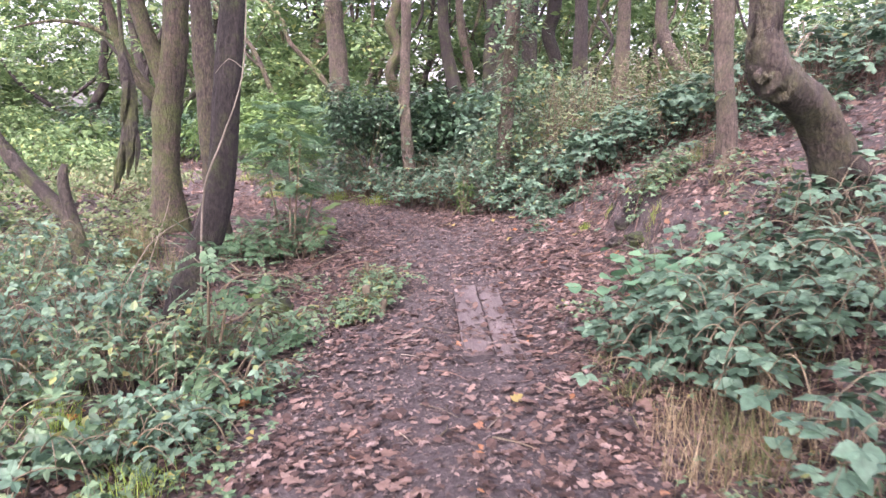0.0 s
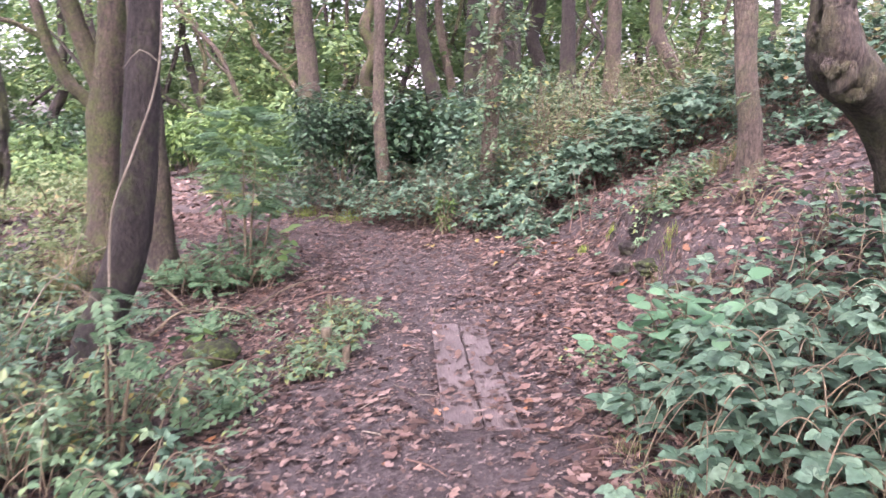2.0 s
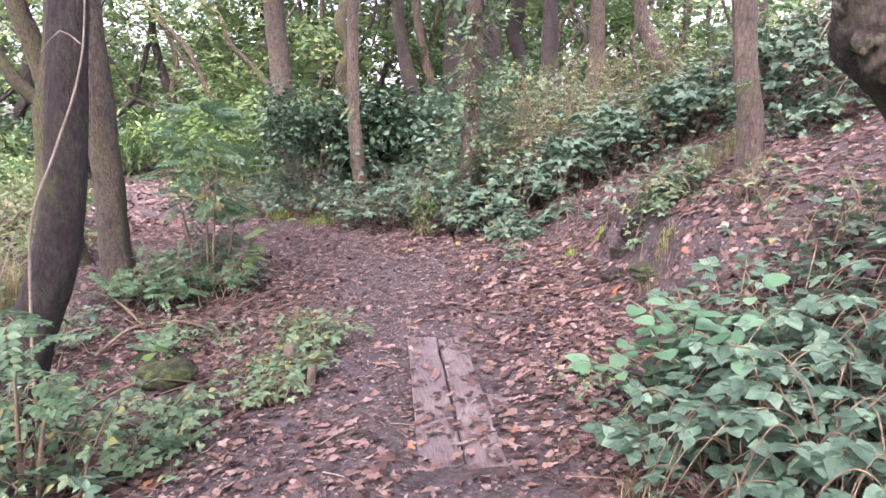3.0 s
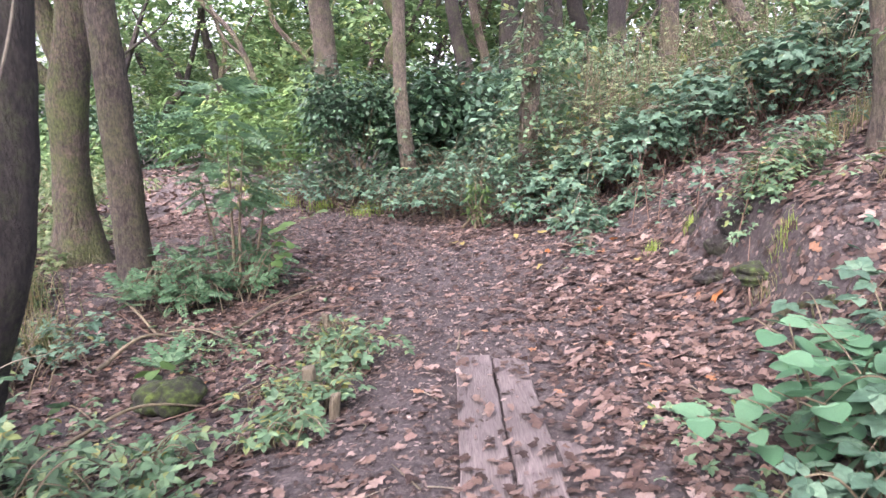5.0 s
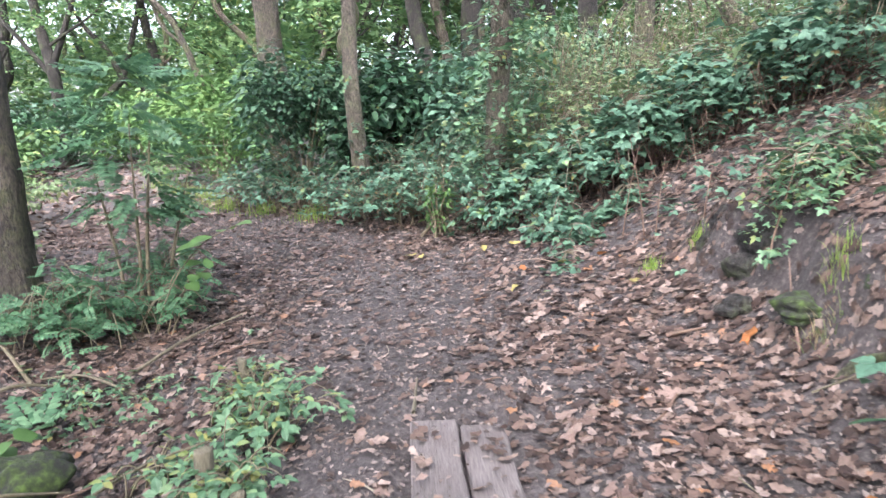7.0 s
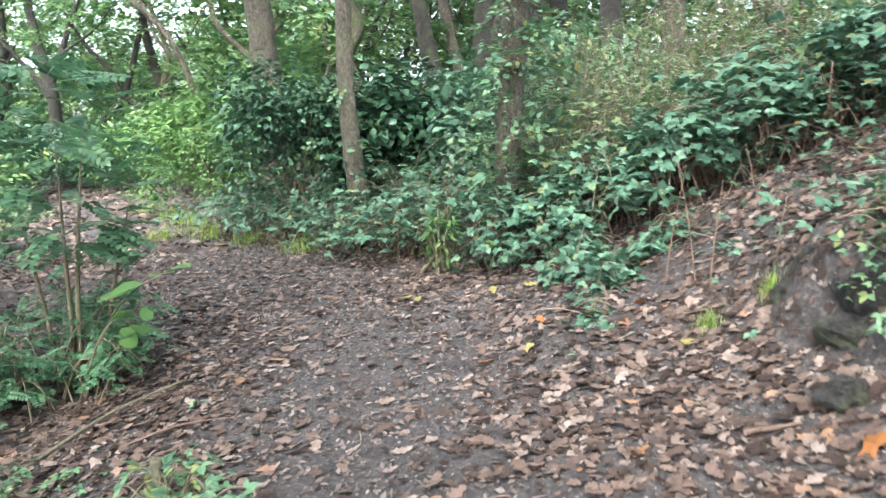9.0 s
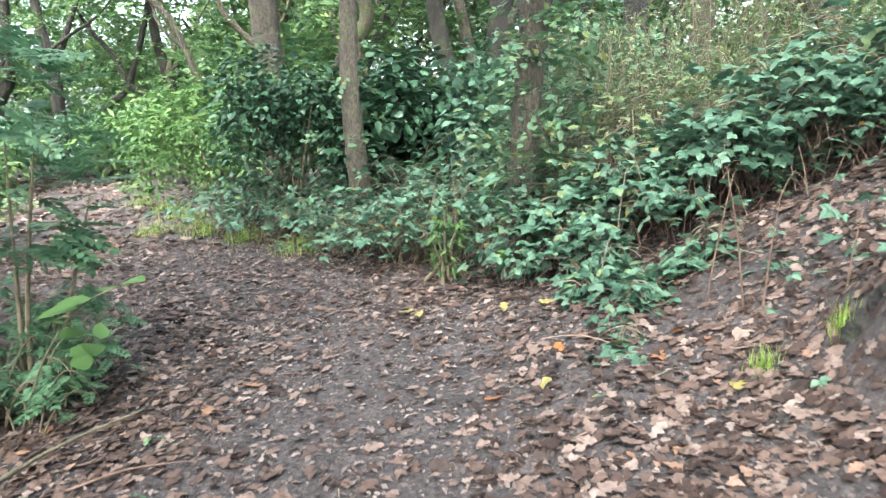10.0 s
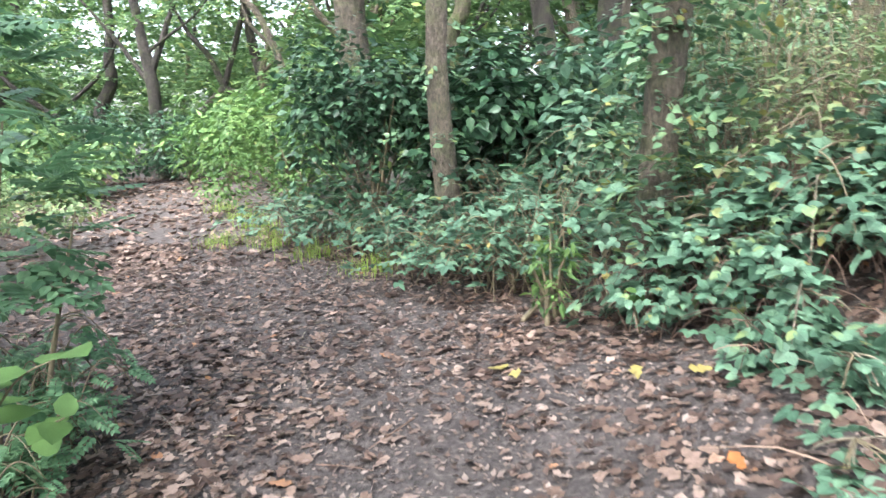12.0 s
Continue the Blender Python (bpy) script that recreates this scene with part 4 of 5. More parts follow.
def leafy_mass(name, x, y, rx, ry, height, count, leaf, size, template, label, seed, stems=9, category="shrub", bottom=0.15, group=""):
    """A rounded, uneven shrub: several rising stems and a shell of leaf clusters with hollows."""
    g = np.random.default_rng(seed)
    ob = base_at(name, x, y, label, category, group)
    z0 = float(land(x, y))
    tubes, tips = [], []
    for k in range(stems):
        a, r = g.uniform(0, 6.28), math.sqrt(g.uniform(0.02, 1))
        h = height * g.uniform(0.55, 1.0) * (1.05 - 0.4 * r)
        ex, ey = x + math.cos(a) * rx * r, y + math.sin(a) * ry * r
        tubes.append(tube(local([(x + g.normal(0, 0.08), y + g.normal(0, 0.08), z0 - 0.05, 0.02), (x + (ex - x) * 0.35, y + (ey - y) * 0.35, z0 + h * 0.5, 0.013), (ex, ey, z0 + h, 0.004)], ob), 5, 0.15, 0.1))
        tips.append((ex, ey, z0 + h))
    for t in tubes:
        part("stem", mesh_from("stem", *t, M_STEM, True), ob)
    lumps = np.vstack([tips, np.stack([x + g.uniform(-1, 1, stems * 3) * rx * 0.85, y + g.uniform(-1, 1, stems * 3) * ry * 0.85, z0 + height * g.uniform(bottom, 0.85, stems * 3)], -1)])
    pick = g.integers(0, len(lumps), count)
    off = unit(g.normal(0, 1, (count, 3))) * g.uniform(0.2, 1, (count, 1)) ** 0.5 * np.array([rx * 0.38, ry * 0.38, height * 0.16])
    where = lumps[pick] + off
    where[:, 2] = np.maximum(where[:, 2], land(where[:, 0], where[:, 1]) + 0.02)
    along = unit(off) + g.normal(0, 0.5, (count, 3)) - (0, 0, 0.2)
    normal = np.array([0, 0, 1.0]) + unit(off) * 0.5 + g.normal(0, 0.4, (count, 3))
    v, f = scatter(template, where - np.array(ob.location), frames_for(normal, along), g.uniform(0.65, 1.3, count) * size)
    tagged(part("foliage", mesh_from("foliage", v, f, leaf), ob), kind="stuff")
    return ob


leafy_mass("holly_bush", -1.05, 12.75, 0.85, 0.7, 2.2, 5200, M_HOLLY, 0.085, OVATE, "dense dark green holly bush between two trunks", 300, 16)
leafy_mass("laurel_bush", 0.25, 12.9, 0.85, 0.6, 1.9, 3000, M_HOLLY, 0.13, OVATE, "glossy green shrub beside the slim trunk", 301, 14)
leafy_mass("shrub", 1.3, 12.6, 0.9, 0.8, 1.7, 2600, M_BRAMBLE, 0.11, OVATE, "loose green woodland shrub", 302, 12)
leafy_mass("shrub", 2.6, 13.2, 1.1, 0.9, 1.8, 2600, M_COVER, 0.1, OVATE, "loose green woodland shrub", 303, 12)
leafy_mass("shrub", -2.9, 15.8, 1.1, 0.9, 1.4, 3600, M_FRESH, 0.07, OVATE, "bright green shrub at the path's far bend", 304, 12)
leafy_mass("shrub", -3.6, 17.6, 1.3, 1.0, 1.9, 2600, M_FRESH, 0.13, OVATE, "bright green shrub at the path's far bend", 305, 12)
leafy_mass("fern_clump", -5.6, 19.6, 1.2, 0.8, 1.9, 1500, M_FRESH, 0.22, NARROW, "yellow-green bracken at the far bend", 306, 10, "fern")
leafy_mass("willowherb", 0.6, 10.05, 0.13, 0.13, 0.66, 240, M_FRESH, 0.085, NARROW, "pale yellow-green upright plant at the path's edge", 307, 5, "plant")
leafy_mass("shrub", -5.0, 10.9, 0.9, 0.8, 0.8, 1300, M_OLIVE, 0.075, OVATE, "green shrub under the trees", 308, 10)
leafy_mass("shrub", -6.6, 9.2, 1.2, 1.0, 1.3, 1700, M_CANOPY, 0.09, OVATE, "green shrub under the trees", 309, 10)
leafy_mass("shrub", -5.6, 12.8, 1.1, 0.9, 0.8, 1500, M_OLIVE, 0.08, OVATE, "green shrub under the trees", 310, 10)
leafy_mass("shrub", -7.8, 14.5, 1.5, 1.2, 1.2, 2000, M_CANOPY, 0.1, OVATE, "green shrub beside the far path", 311, 10)
leafy_mass("shrub", -8.8, 18.0, 1.6, 1.2, 1.7, 2200, M_CANOPY, 0.16, OVATE, "green shrub beside the far path", 312, 10)

for k, (x, y, rx, h) in enumerate([(-7.6, 21.8, 1.3, 1.7), (-9.6, 20.6, 1.5, 2.0), (-11.6, 19.0, 1.6, 2.1), (-13.2, 17.0, 1.6, 2.0), (-6.2, 23.0, 1.1, 1.5), (-4.2, 19.2, 1.1, 1.6)]):
    leafy_mass("shrub", x, y, rx, 1.0, h, 2300, [M_HOLLY, M_HOLLY, M_CANOPY][k % 3], 0.12, OVATE, "dark green hedge-like shrub at the path's far end", 320 + k, 10, group="shrubs at the far end")

# thin dry thickets above the brambles
for k, (x, y, rx, h) in enumerate([(1.75, 10.9, 0.7, 1.35), (2.6, 10.7, 0.7, 1.25), (3.5, 10.4, 0.8, 1.2), (2.3, 12.0, 0.8, 1.5), (4.4, 10.2, 0.8, 1.1), (3.4, 11.8, 0.8, 1.4)]):
    cane_bush("thicket", x, y, rx, h, 30, 0.06, M_OLIVE, 0.072, TRIPLE, "thin brown-stemmed thicket with sparse green leaves", 340 + k, stem=M_STEM, group="thickets up the bank", dead=6)

# leafy low branches over the far bend
g = np.random.default_rng(15)
v, f = crown_sprays(g, [(g.uniform(-13, -3), g.uniform(17, 26), g.uniform(2.6, 6.0)) for _ in range(44)], 0.9, 380, 0.5)
tagged(new("low_branches", mesh_from("low_branches", v, f, M_CANOPY)), "leafy green low branches over the far path", "branches", kind="stuff")

# understorey of the wood: leaf twigs too many to count
g = np.random.default_rng(11)
centres = []
while len(centres) < 900:
    x, y = g.uniform(-26, 24), g.uniform(9, 42)
    s = float(off_path(x, y))
    near = y < 13.5 and abs(x) < 6
    if near or (-2.6 < s < 1.6 and y < 25) or (x < -2.5 and s > -7 and s < 3 and y < 26) or (x < 0 and y < 11 and x > -7) or (s < 0 and abs(x + 3) < 4 and y < 12):
        continue
    rise = g.uniform(0.08, 1) ** 1.15 * (2.2 + 0.3 * max(0, y - 12))
    if -0.8 < x < 4.5 and y < 19 and rise > 1.2:
        continue
    if x < -2 and -16 < x:
        rise *= 0.55
    centres.append((x, y, float(land(x, y)) + rise))
v, f = crown_sprays(g, centres, 1.1, 11000, 0.64)
tagged(new("understorey", mesh_from("understorey", v, f, M_CANOPY)), "tangled green undergrowth and low branches filling the wood", "undergrowth", kind="stuff")
g = np.random.default_rng(12)
centres = []
while len(centres) < 420:
    x, y = g.uniform(-48, 48), g.uniform(28, 62)
    up = g.uniform(0.3, 12)
    if up > 3 and -30 < x < 6 and g.uniform() < 0.25:
        continue
    centres.append((x, y, float(land(x, y)) + up))
v, f = crown_sprays(g, centres, 2.4, 11000, 1.22)
tagged(new("distant_wood", mesh_from("distant_wood", v, f, M_CANOPY)), "hazy green mass of distant trees", "trees", kind="stuff")
g = np.random.default_rng(16)
centres = [(g.uniform(-26, 24), g.uniform(21, 36), g.uniform(2.8, 9.0)) for _ in range(420)]
v, f = crown_sprays(g, centres, 1.5, 3300, 0.82)
tagged(new("middle_wood", mesh_from("middle_wood", v, f, M_CANOPY)), "leafy green branches of the wood behind the bend", "trees", kind="stuff")
# and the wood on the other sides
g = np.random.default_rng(13)
centres = []
while len(centres) < 260:
    x, y = g.uniform(-32, 32), g.uniform(-24, 30)
    if abs(x) < 8 and y > -8 or (abs(x) < 14 and y > 8):
        continue
    centres.append((x, y, float(land(x, y)) + g.uniform(0.2, 6)))
v, f = crown_sprays(g, centres, 2.0, 3000, 1.2)
tagged(new("surrounding_wood", mesh_from("surrounding_wood", v, f, M_CANOPY)), "green undergrowth of the wood all round", "trees", kind="stuff")


# ---- sapling with feathery leaves, and the low growth round it ----
def sapling(x, y, top, stems, leaves, size, label, seed, width=0.55, clear=0.4):
    g = np.random.default_rng(seed)
    ob = base_at("sapling", x, y, label, "sapling")
    z0 = float(land(x, y))
    for dx, dy, tx, ty, tz in stems:
        part("stem", mesh_from("stem", *tube(local([(x + dx, y + dy, z0 - 0.05, 0.016), (x + dx + tx * 0.3, y + dy, z0 + tz * 0.4, 0.013), (x + dx + tx, y + dy + ty, z0 + tz, 0.004)], ob), 6, 0.1, 0.12, 0, seed), M_STEM, True), ob)
    u = g.uniform(clear, 1.0, leaves)
    a = g.uniform(0, 6.28, leaves)
    spread_at = width * np.sin(np.clip((u - clear) / (1 - clear), 0.05, 1) * 2.4 + 0.5) * np.sqrt(g.uniform(0.02, 1, leaves))
    where = np.stack([x + np.cos(a) * spread_at, y + np.sin(a) * spread_at, z0 + (top - z0) * u], -1)
    along = np.stack([np.cos(a), np.sin(a), g.normal(-0.15, 0.25, leaves)], -1) + g.normal(0, 0.35, (leaves, 3))
    normal = np.array([0, 0, 1.0]) + g.normal(0, 0.3, (leaves, 3))
    v, f = scatter(PINNATE, where - np.array(ob.location), frames_for(normal, along), g.uniform(0.7, 1.25, leaves) * size)
    tagged(part("foliage", mesh_from("foliage", v, f, M_ROWAN), ob, "feathery green leaves"), kind="stuff")
    return ob


sapling(-1.72, 8.44, 1.85, [(0.0, 0.0, 0.02, 0, 1.45), (0.06, -0.05, 0.1, 0.1, 1.5), (-0.12, 0.04, -0.2, 0.05, 1.2), (0.14, 0.1, 0.25, 0, 1.1)], 200, 0.26, "young sapling with feathery green leaves and bare stems", 400, 0.44, 0.40)
sapling(-1.45, 4.05, 0.85, [(0, 0, 0.03, 0, 0.8), (0.05, 0.02, 0.1, 0, 0.6)], 26, 0.22, "small elder shoot with fresh green leaves", 401, 0.16, 0.5)
for k, (x, y, reach, h, canes) in enumerate([(-1.8, 8.2, 0.45, 0.42, 24), (-1.5, 8.05, 0.34, 0.34, 18), (-2.15, 7.95, 0.42, 0.4, 20), (-1.75, 8.75, 0.4, 0.5, 18), (-1.5, 8.5, 0.3, 0.4, 14)]):
    cane_bush("low_bush", x, y, reach, h, canes, 0.055, M_ROWAN, 0.17, PINNATE, "low leafy growth round the foot of the sapling", 410 + k, group="low growth by the sapling")

# undergrowth beside the start of the path
for k, (x, y, reach, h, canes) in enumerate([(-1.75, 3.6, 0.5, 0.42, 34), (-2.35, 4.4, 0.6, 0.6, 36), (-1.6, 4.3, 0.45, 0.5, 30), (-2.6, 3.4, 0.6, 0.55, 34), (-3.3, 4.8, 0.7, 0.75, 38), (-1.35, 2.75, 0.4, 0.25, 30), (-2.1, 2.5, 0.55, 0.35, 34),
                                             (-3.2, 3.6, 0.7, 0.7, 34), (-3.0, 5.5, 0.6, 0.6, 30), (-4.0, 5.8, 0.8, 0.85, 34), (-3.9, 7.0, 0.8, 0.6, 30), (-2.6, 6.6, 0.5, 0.3, 24), (-4.5, 7.6, 0.8, 0.5, 28), (-1.05, 3.6, 0.3, 0.2, 20), (-1.2, 4.9, 0.35, 0.22, 20), (-1.6, 1.6, 0.5, 0.3, 26), (-2.7, 1.6, 0.7, 0.4, 28)]):
    cane_bush("low_bush", x, y, reach, h, canes, 0.045, [M_COVER, M_BRAMBLE][k % 2], 0.085, TRIPLE, "low green undergrowth of bramble and herbs beside the path", 430 + k, group="undergrowth by the path", dead=18, flat=0.45)
# plants by the old posts
for k, (x, y, reach, h, canes) in enumerate([(-0.42, 5.75, 0.22, 0.16, 22), (-0.38, 6.3, 0.26, 0.2, 26), (-0.55, 6.7, 0.22, 0.18, 20), (-0.62, 5.3, 0.25, 0.14, 20), (-0.85, 6.1, 0.2, 0.12, 12)]):
    cane_bush("low_bush", x, y, reach, h, canes, 0.04, M_COVER, 0.085, TRIPLE, "small green plants growing round the old posts", 460 + k, group="plants by the posts", split=True)

# ---- boards over the ditch ----
def board(x0, x1, y0, y1, z, tilt, seed, parent):
    """One weathered plank with worn, uneven edges."""
    g = np.random.default_rng(seed)
    n = 14
    ys = np.linspace(y0, y1, n)
    a, b = x0 + g.normal(0, 0.0025, n), x1 + g.normal(0, 0.0025, n)
    lift = z + tilt * (ys - y0) + g.normal(0, 0.001, n)
    c = 0.006
    ring = np.stack([np.stack([a, ys, lift - 0.05], -1), np.stack([a, ys, lift - c], -1), np.stack([a + c, ys, lift], -1), np.stack([b - c, ys, lift], -1), np.stack([b, ys, lift - c], -1), np.stack([b, ys, lift - 0.05], -1)], 1)
    v = ring.reshape(-1, 3)
    i, j = np.meshgrid(np.arange(n - 1), np.arange(6), indexing="ij")
    k = (j + 1) % 6
    f = np.stack([i * 6 + j, (i + 1) * 6 + j, (i + 1) * 6 + k, i * 6 + k], -1).reshape(-1, 4)
    ends = np.array([(0, 1, 2, 5), (2, 3, 4, 5)])
    f = np.vstack([f, ends, ends[:, ::-1] + 6 * (n - 1)])
    return part("plank", mesh_from("plank", v - np.array(parent.location), f, M_PLANK), parent)


PLANK_TOP = 0.03
walkway = base_at("board_walkway", 0.5, 5.0, "old grey-brown planks laid flat across the muddy path", "boardwalk", z=0.0)
board(0.302, 0.512, 4.1, 6.09, PLANK_TOP - 0.006, 0.003, 1, walkway)
board(0.526, 0.715, 4.05, 6.03, PLANK_TOP - 0.008, 0.002, 2, walkway)
board(0.735, 0.89, 4.0, 4.95, PLANK_TOP - 0.012, -0.004, 3, walkway)


# ---- old posts, stones, roots ----
def post(x, y, height, r, tilt, seed, label):
    ob = base_at("wooden_post", x, y, label, "post", "old posts beside the boards")
    z = ob.location[2]
    v, f = tube(local([(x, y, z - 0.1, r), (x + tilt * 0.5, y, z + height * 0.5, r * 0.97), (x + tilt, y, z + height * 0.94, r * 0.95), (x + tilt, y, z + height, r * 0.8)], ob), 12, 0.03, 0.09, 0, seed)
    part("shaft", mesh_from("shaft", v, f, M_POST, True), ob)
    return ob


post(-0.52, 5.75, 0.25, 0.042, 0.004, 1, "short rotten wooden post stub standing in low plants")
post(-0.58, 6.78, 0.23, 0.026, -0.02, 2, "thin broken wooden stake standing in low plants")
post(-0.36, 5.55, 0.13, 0.03, 0.02, 3, "low rotten wooden post stub half hidden in plants")


boulder("mossy_stone", -1.5, 6.25, float(land(-1.5, 6.25)) + 0.07, (0.22, 0.13, 0.14), 4, M_MOSS, "rounded dark stone with bright green moss in the ditch", lumps=0.2, rot=0.3)
for k, (x, y, z, size, seed, rot) in enumerate([(2.22, 6.82, 0.58, (0.1, 0.17, 0.15), 9, 0.4), (2.28, 7.25, 0.62, (0.12, 0.16, 0.12), 15, 0.0)]):
    boulder("earth_outcrop", x, y, z, size, seed, M_ROCK, "dark earthy rock jutting from the bank", lumps=0.4, rot=rot)
boulder("moss_cushion", 2.26, 5.85, 0.6, (0.05, 0.12, 0.1), 23, M_MOSS, "yellow-green moss cushion on the face of the bank", "moss", 0.3)
boulder("moss_cushion", 2.1, 6.12, float(land(2.1, 6.12)) + 0.01, (0.11, 0.1, 0.05), 25, M_MOSS, "low green moss cushion at the foot of the bank", "moss", 0.3)
boulder("stone", 2.0, 6.55, float(land(2.0, 6.55)) + 0.02, (0.08, 0.06, 0.05), 17, M_ROCK, "small pale stone at the foot of the bank", lumps=0.3)
bramble_mound(2.47, 6.72, 0.24, 0.28, 0.2, 190, "small grey-green bush hanging over the earthy rock", 480, 0.062, M_COVER, TRIPLE, group="")
cane_bush("low_bush", 2.75, 5.85, 0.3, 0.25, 16, 0.05, M_COVER, 0.075, TRIPLE, "small green bush on the leafy bank", 481)
cane_bush("low_bush", 2.95, 5.1, 0.35, 0.3, 18, 0.05, M_COVER, 0.075, TRIPLE, "small green bush on the leafy bank", 482)


def stick(name, pts, r, material, label, category="twig", group="", seed=0, sides=6, forks=()):
    """A twig or root lying on or rising from the ground; pts are x, y and height over the ground."""
    rows = [(x, y, float(land(x, y)) + h, r * (1 - 0.6 * i / max(1, len(pts) - 1))) for i, (x, y, h) in enumerate(pts)]
    ob = new(name)
    ob.location = rows[0][:3]
    part("shaft", mesh_from("shaft", *tube(local(rows, ob), sides, 0.05, 0.18, 0, seed), material, True), ob)
    for fk in forks:
        fr = [(x, y, float(land(x, y)) + h, r * 0.5 * (1 - 0.6 * i / max(1, len(fk) - 1))) for i, (x, y, h) in enumerate(fk)]
        part("side_twig", mesh_from("side_twig", *tube(local(fr, ob), 5, 0.05, 0.15, 0, seed + 5), material, True), ob)
    return tagged(ob, label, category, group)


stick("root", [(1.98, 5.66, -0.01), (2.06, 5.66, 0.02), (2.12, 5.6, 0.03), (2.2, 5.5, 0.03), (2.3, 5.36, -0.02)], 0.024, M_MOSSY_BARK, "gnarled mossy root lying across the foot of the bank", "root", seed=3, sides=10,
      forks=[[(2.12, 5.6, 0.03), (2.13, 5.55, 0.07), (2.12, 5.48, 0.0)], [(2.18, 5.53, 0.03), (2.2, 5.46, 0.08), (2.15, 5.4, 0.0)]])
stick("twig", [(0.318, 6.2, 0.02), (0.33, 6.4, 0.018), (0.34, 6.62, 0.015)], 0.011, M_POST, "straight grey stick lying on the leaves in line with the boards", seed=4)
stick("twig", [(1.65, 6.59, 0.015), (1.74, 6.55, 0.025), (1.83, 6.53, 0.015)], 0.012, M_DRY, "pale dry stick lying on dead leaves", seed=5)
stick("twig", [(2.0, 5.95, 0.0), (2.06, 6.15, 0.12), (2.16, 6.38, 0.2)], 0.007, M_DRY, "pale dry stick leaning against the bank", seed=6)
stick("twig", [(2.15, 6.55, 0.1), (2.19, 6.6, 0.16), (2.28, 6.62, 0.26), (2.3, 6.63, 0.34)], 0.006, M_DRY, "pale bare root hanging from the rock", seed=7)
stick("twig", [(1.52, 6.05, 0.02), (1.38, 5.85, 0.02), (1.3, 5.78, 0.02)], 0.008, M_DRY, "thin brown stick on the leaf litter", seed=8)
for k, (x, y, a, l) in enumerate([(-1.55, 6.0, 0.4, 0.9), (-1.2, 6.1, 0.15, 0.6), (-1.9, 5.7, 0.7, 0.8), (-1.7, 7.0, 2.5, 0.9), (-1.3, 7.1, 2.8, 0.7), (-2.0, 7.3, 2.4, 1.0), (-1.0, 7.4, 0.2, 0.5), (-1.45, 7.35, 0.7, 0.8), (-2.2, 6.7, 0.9, 0.7), (-1.75, 5.55, 0.1, 0.7)]):
    c, s = math.cos(a) * l, math.sin(a) * l
    stick("twig", [(x, y, 0.015), (x + c * 0.5, y + s * 0.5, 0.05 + 0.05 * (k % 3)), (x + c, y + s, 0.03 + 0.08 * (k % 2))], 0.007 + 0.004 * (k % 3), [M_DRY, M_POST, M_STEM][k % 3], "thin dead stick lying by the ditch", group="dead sticks by the ditch", seed=20 + k)
g = np.random.default_rng(77)
for k in range(60):
    y = g.uniform(2.0, 10.5)
    x = float(path_line(y)) + g.uniform(-1.3, 1.9)
    if 0.2 < x < 1.0 and 3.8 < y < 6.2:
        continue
    a, l = g.uniform(0, 6.28), g.uniform(0.08, 0.3)
    c, s = math.cos(a) * l, math.sin(a) * l
    stick("twig", [(x, y, 0.012), (x + c * 0.5 + g.normal(0, 0.015), y + s * 0.5, 0.018), (x + c, y + s, 0.012)], g.uniform(0.0025, 0.006), [M_DRY, M_CANE, M_POST][k % 3], "small dry twig among fallen leaves", group="small twigs on the path", seed=100 + k, sides=5)
# pale climbing stem in front of the dark trunk, and bare shoots
stick("climbing_stem", [(-1.72, 4.74, 0.0), (-1.69, 4.75, 0.75), (-1.64, 4.75, 1.28), (-1.5, 4.76, 1.63), (-1.36, 4.77, 1.98), (-1.30, 4.78, 2.33), (-1.28, 4.85, 3.1)], 0.0095, M_CANE, "long pale climbing stem hanging against the dark trunk", "vine", seed=40,
      forks=[[(-1.33, 4.77, 2.15), (-1.42, 4.76, 2.22), (-1.52, 4.75, 2.12)], [(-1.69, 4.75, 0.7), (-1.85, 4.74, 0.85), (-2.05, 4.72, 0.95)], [(-1.68, 4.75, 0.62), (-1.5, 4.74, 0.7), (-1.35, 4.72, 0.72)]])
stick("climbing_stem", [(-2.5, 4.9, 0.2), (-2.25, 4.95, 0.7), (-2.05, 4.98, 0.95), (-1.75, 5.2, 1.15)], 0.006, M_CANE, "thin pale bramble stem arching by the dark trunk", "vine", seed=41)
stick("climbing_stem", [(-2.6, 5.6, 0.0), (-2.5, 5.7, 0.5), (-2.35, 5.8, 1.0), (-2.3, 5.85, 1.2)], 0.007, M_CANE, "thin pale stem rising from the undergrowth", "vine", seed=42)
for k, (x, y, dx, h) in enumerate([(2.02, 7.85, 0.05, 0.55), (1.98, 7.95, -0.12, 0.75), (1.9, 8.2, 0.1, 0.6), (2.25, 7.6, 0.04, 0.3)]):
    stick("dead_stalk", [(x, y, 0.0), (x + dx * 0.4, y, h * 0.5), (x + dx, y, h)], 0.006, M_DRY, "upright dry brown plant stalk", "stalk", "dry stalks", 50 + k)


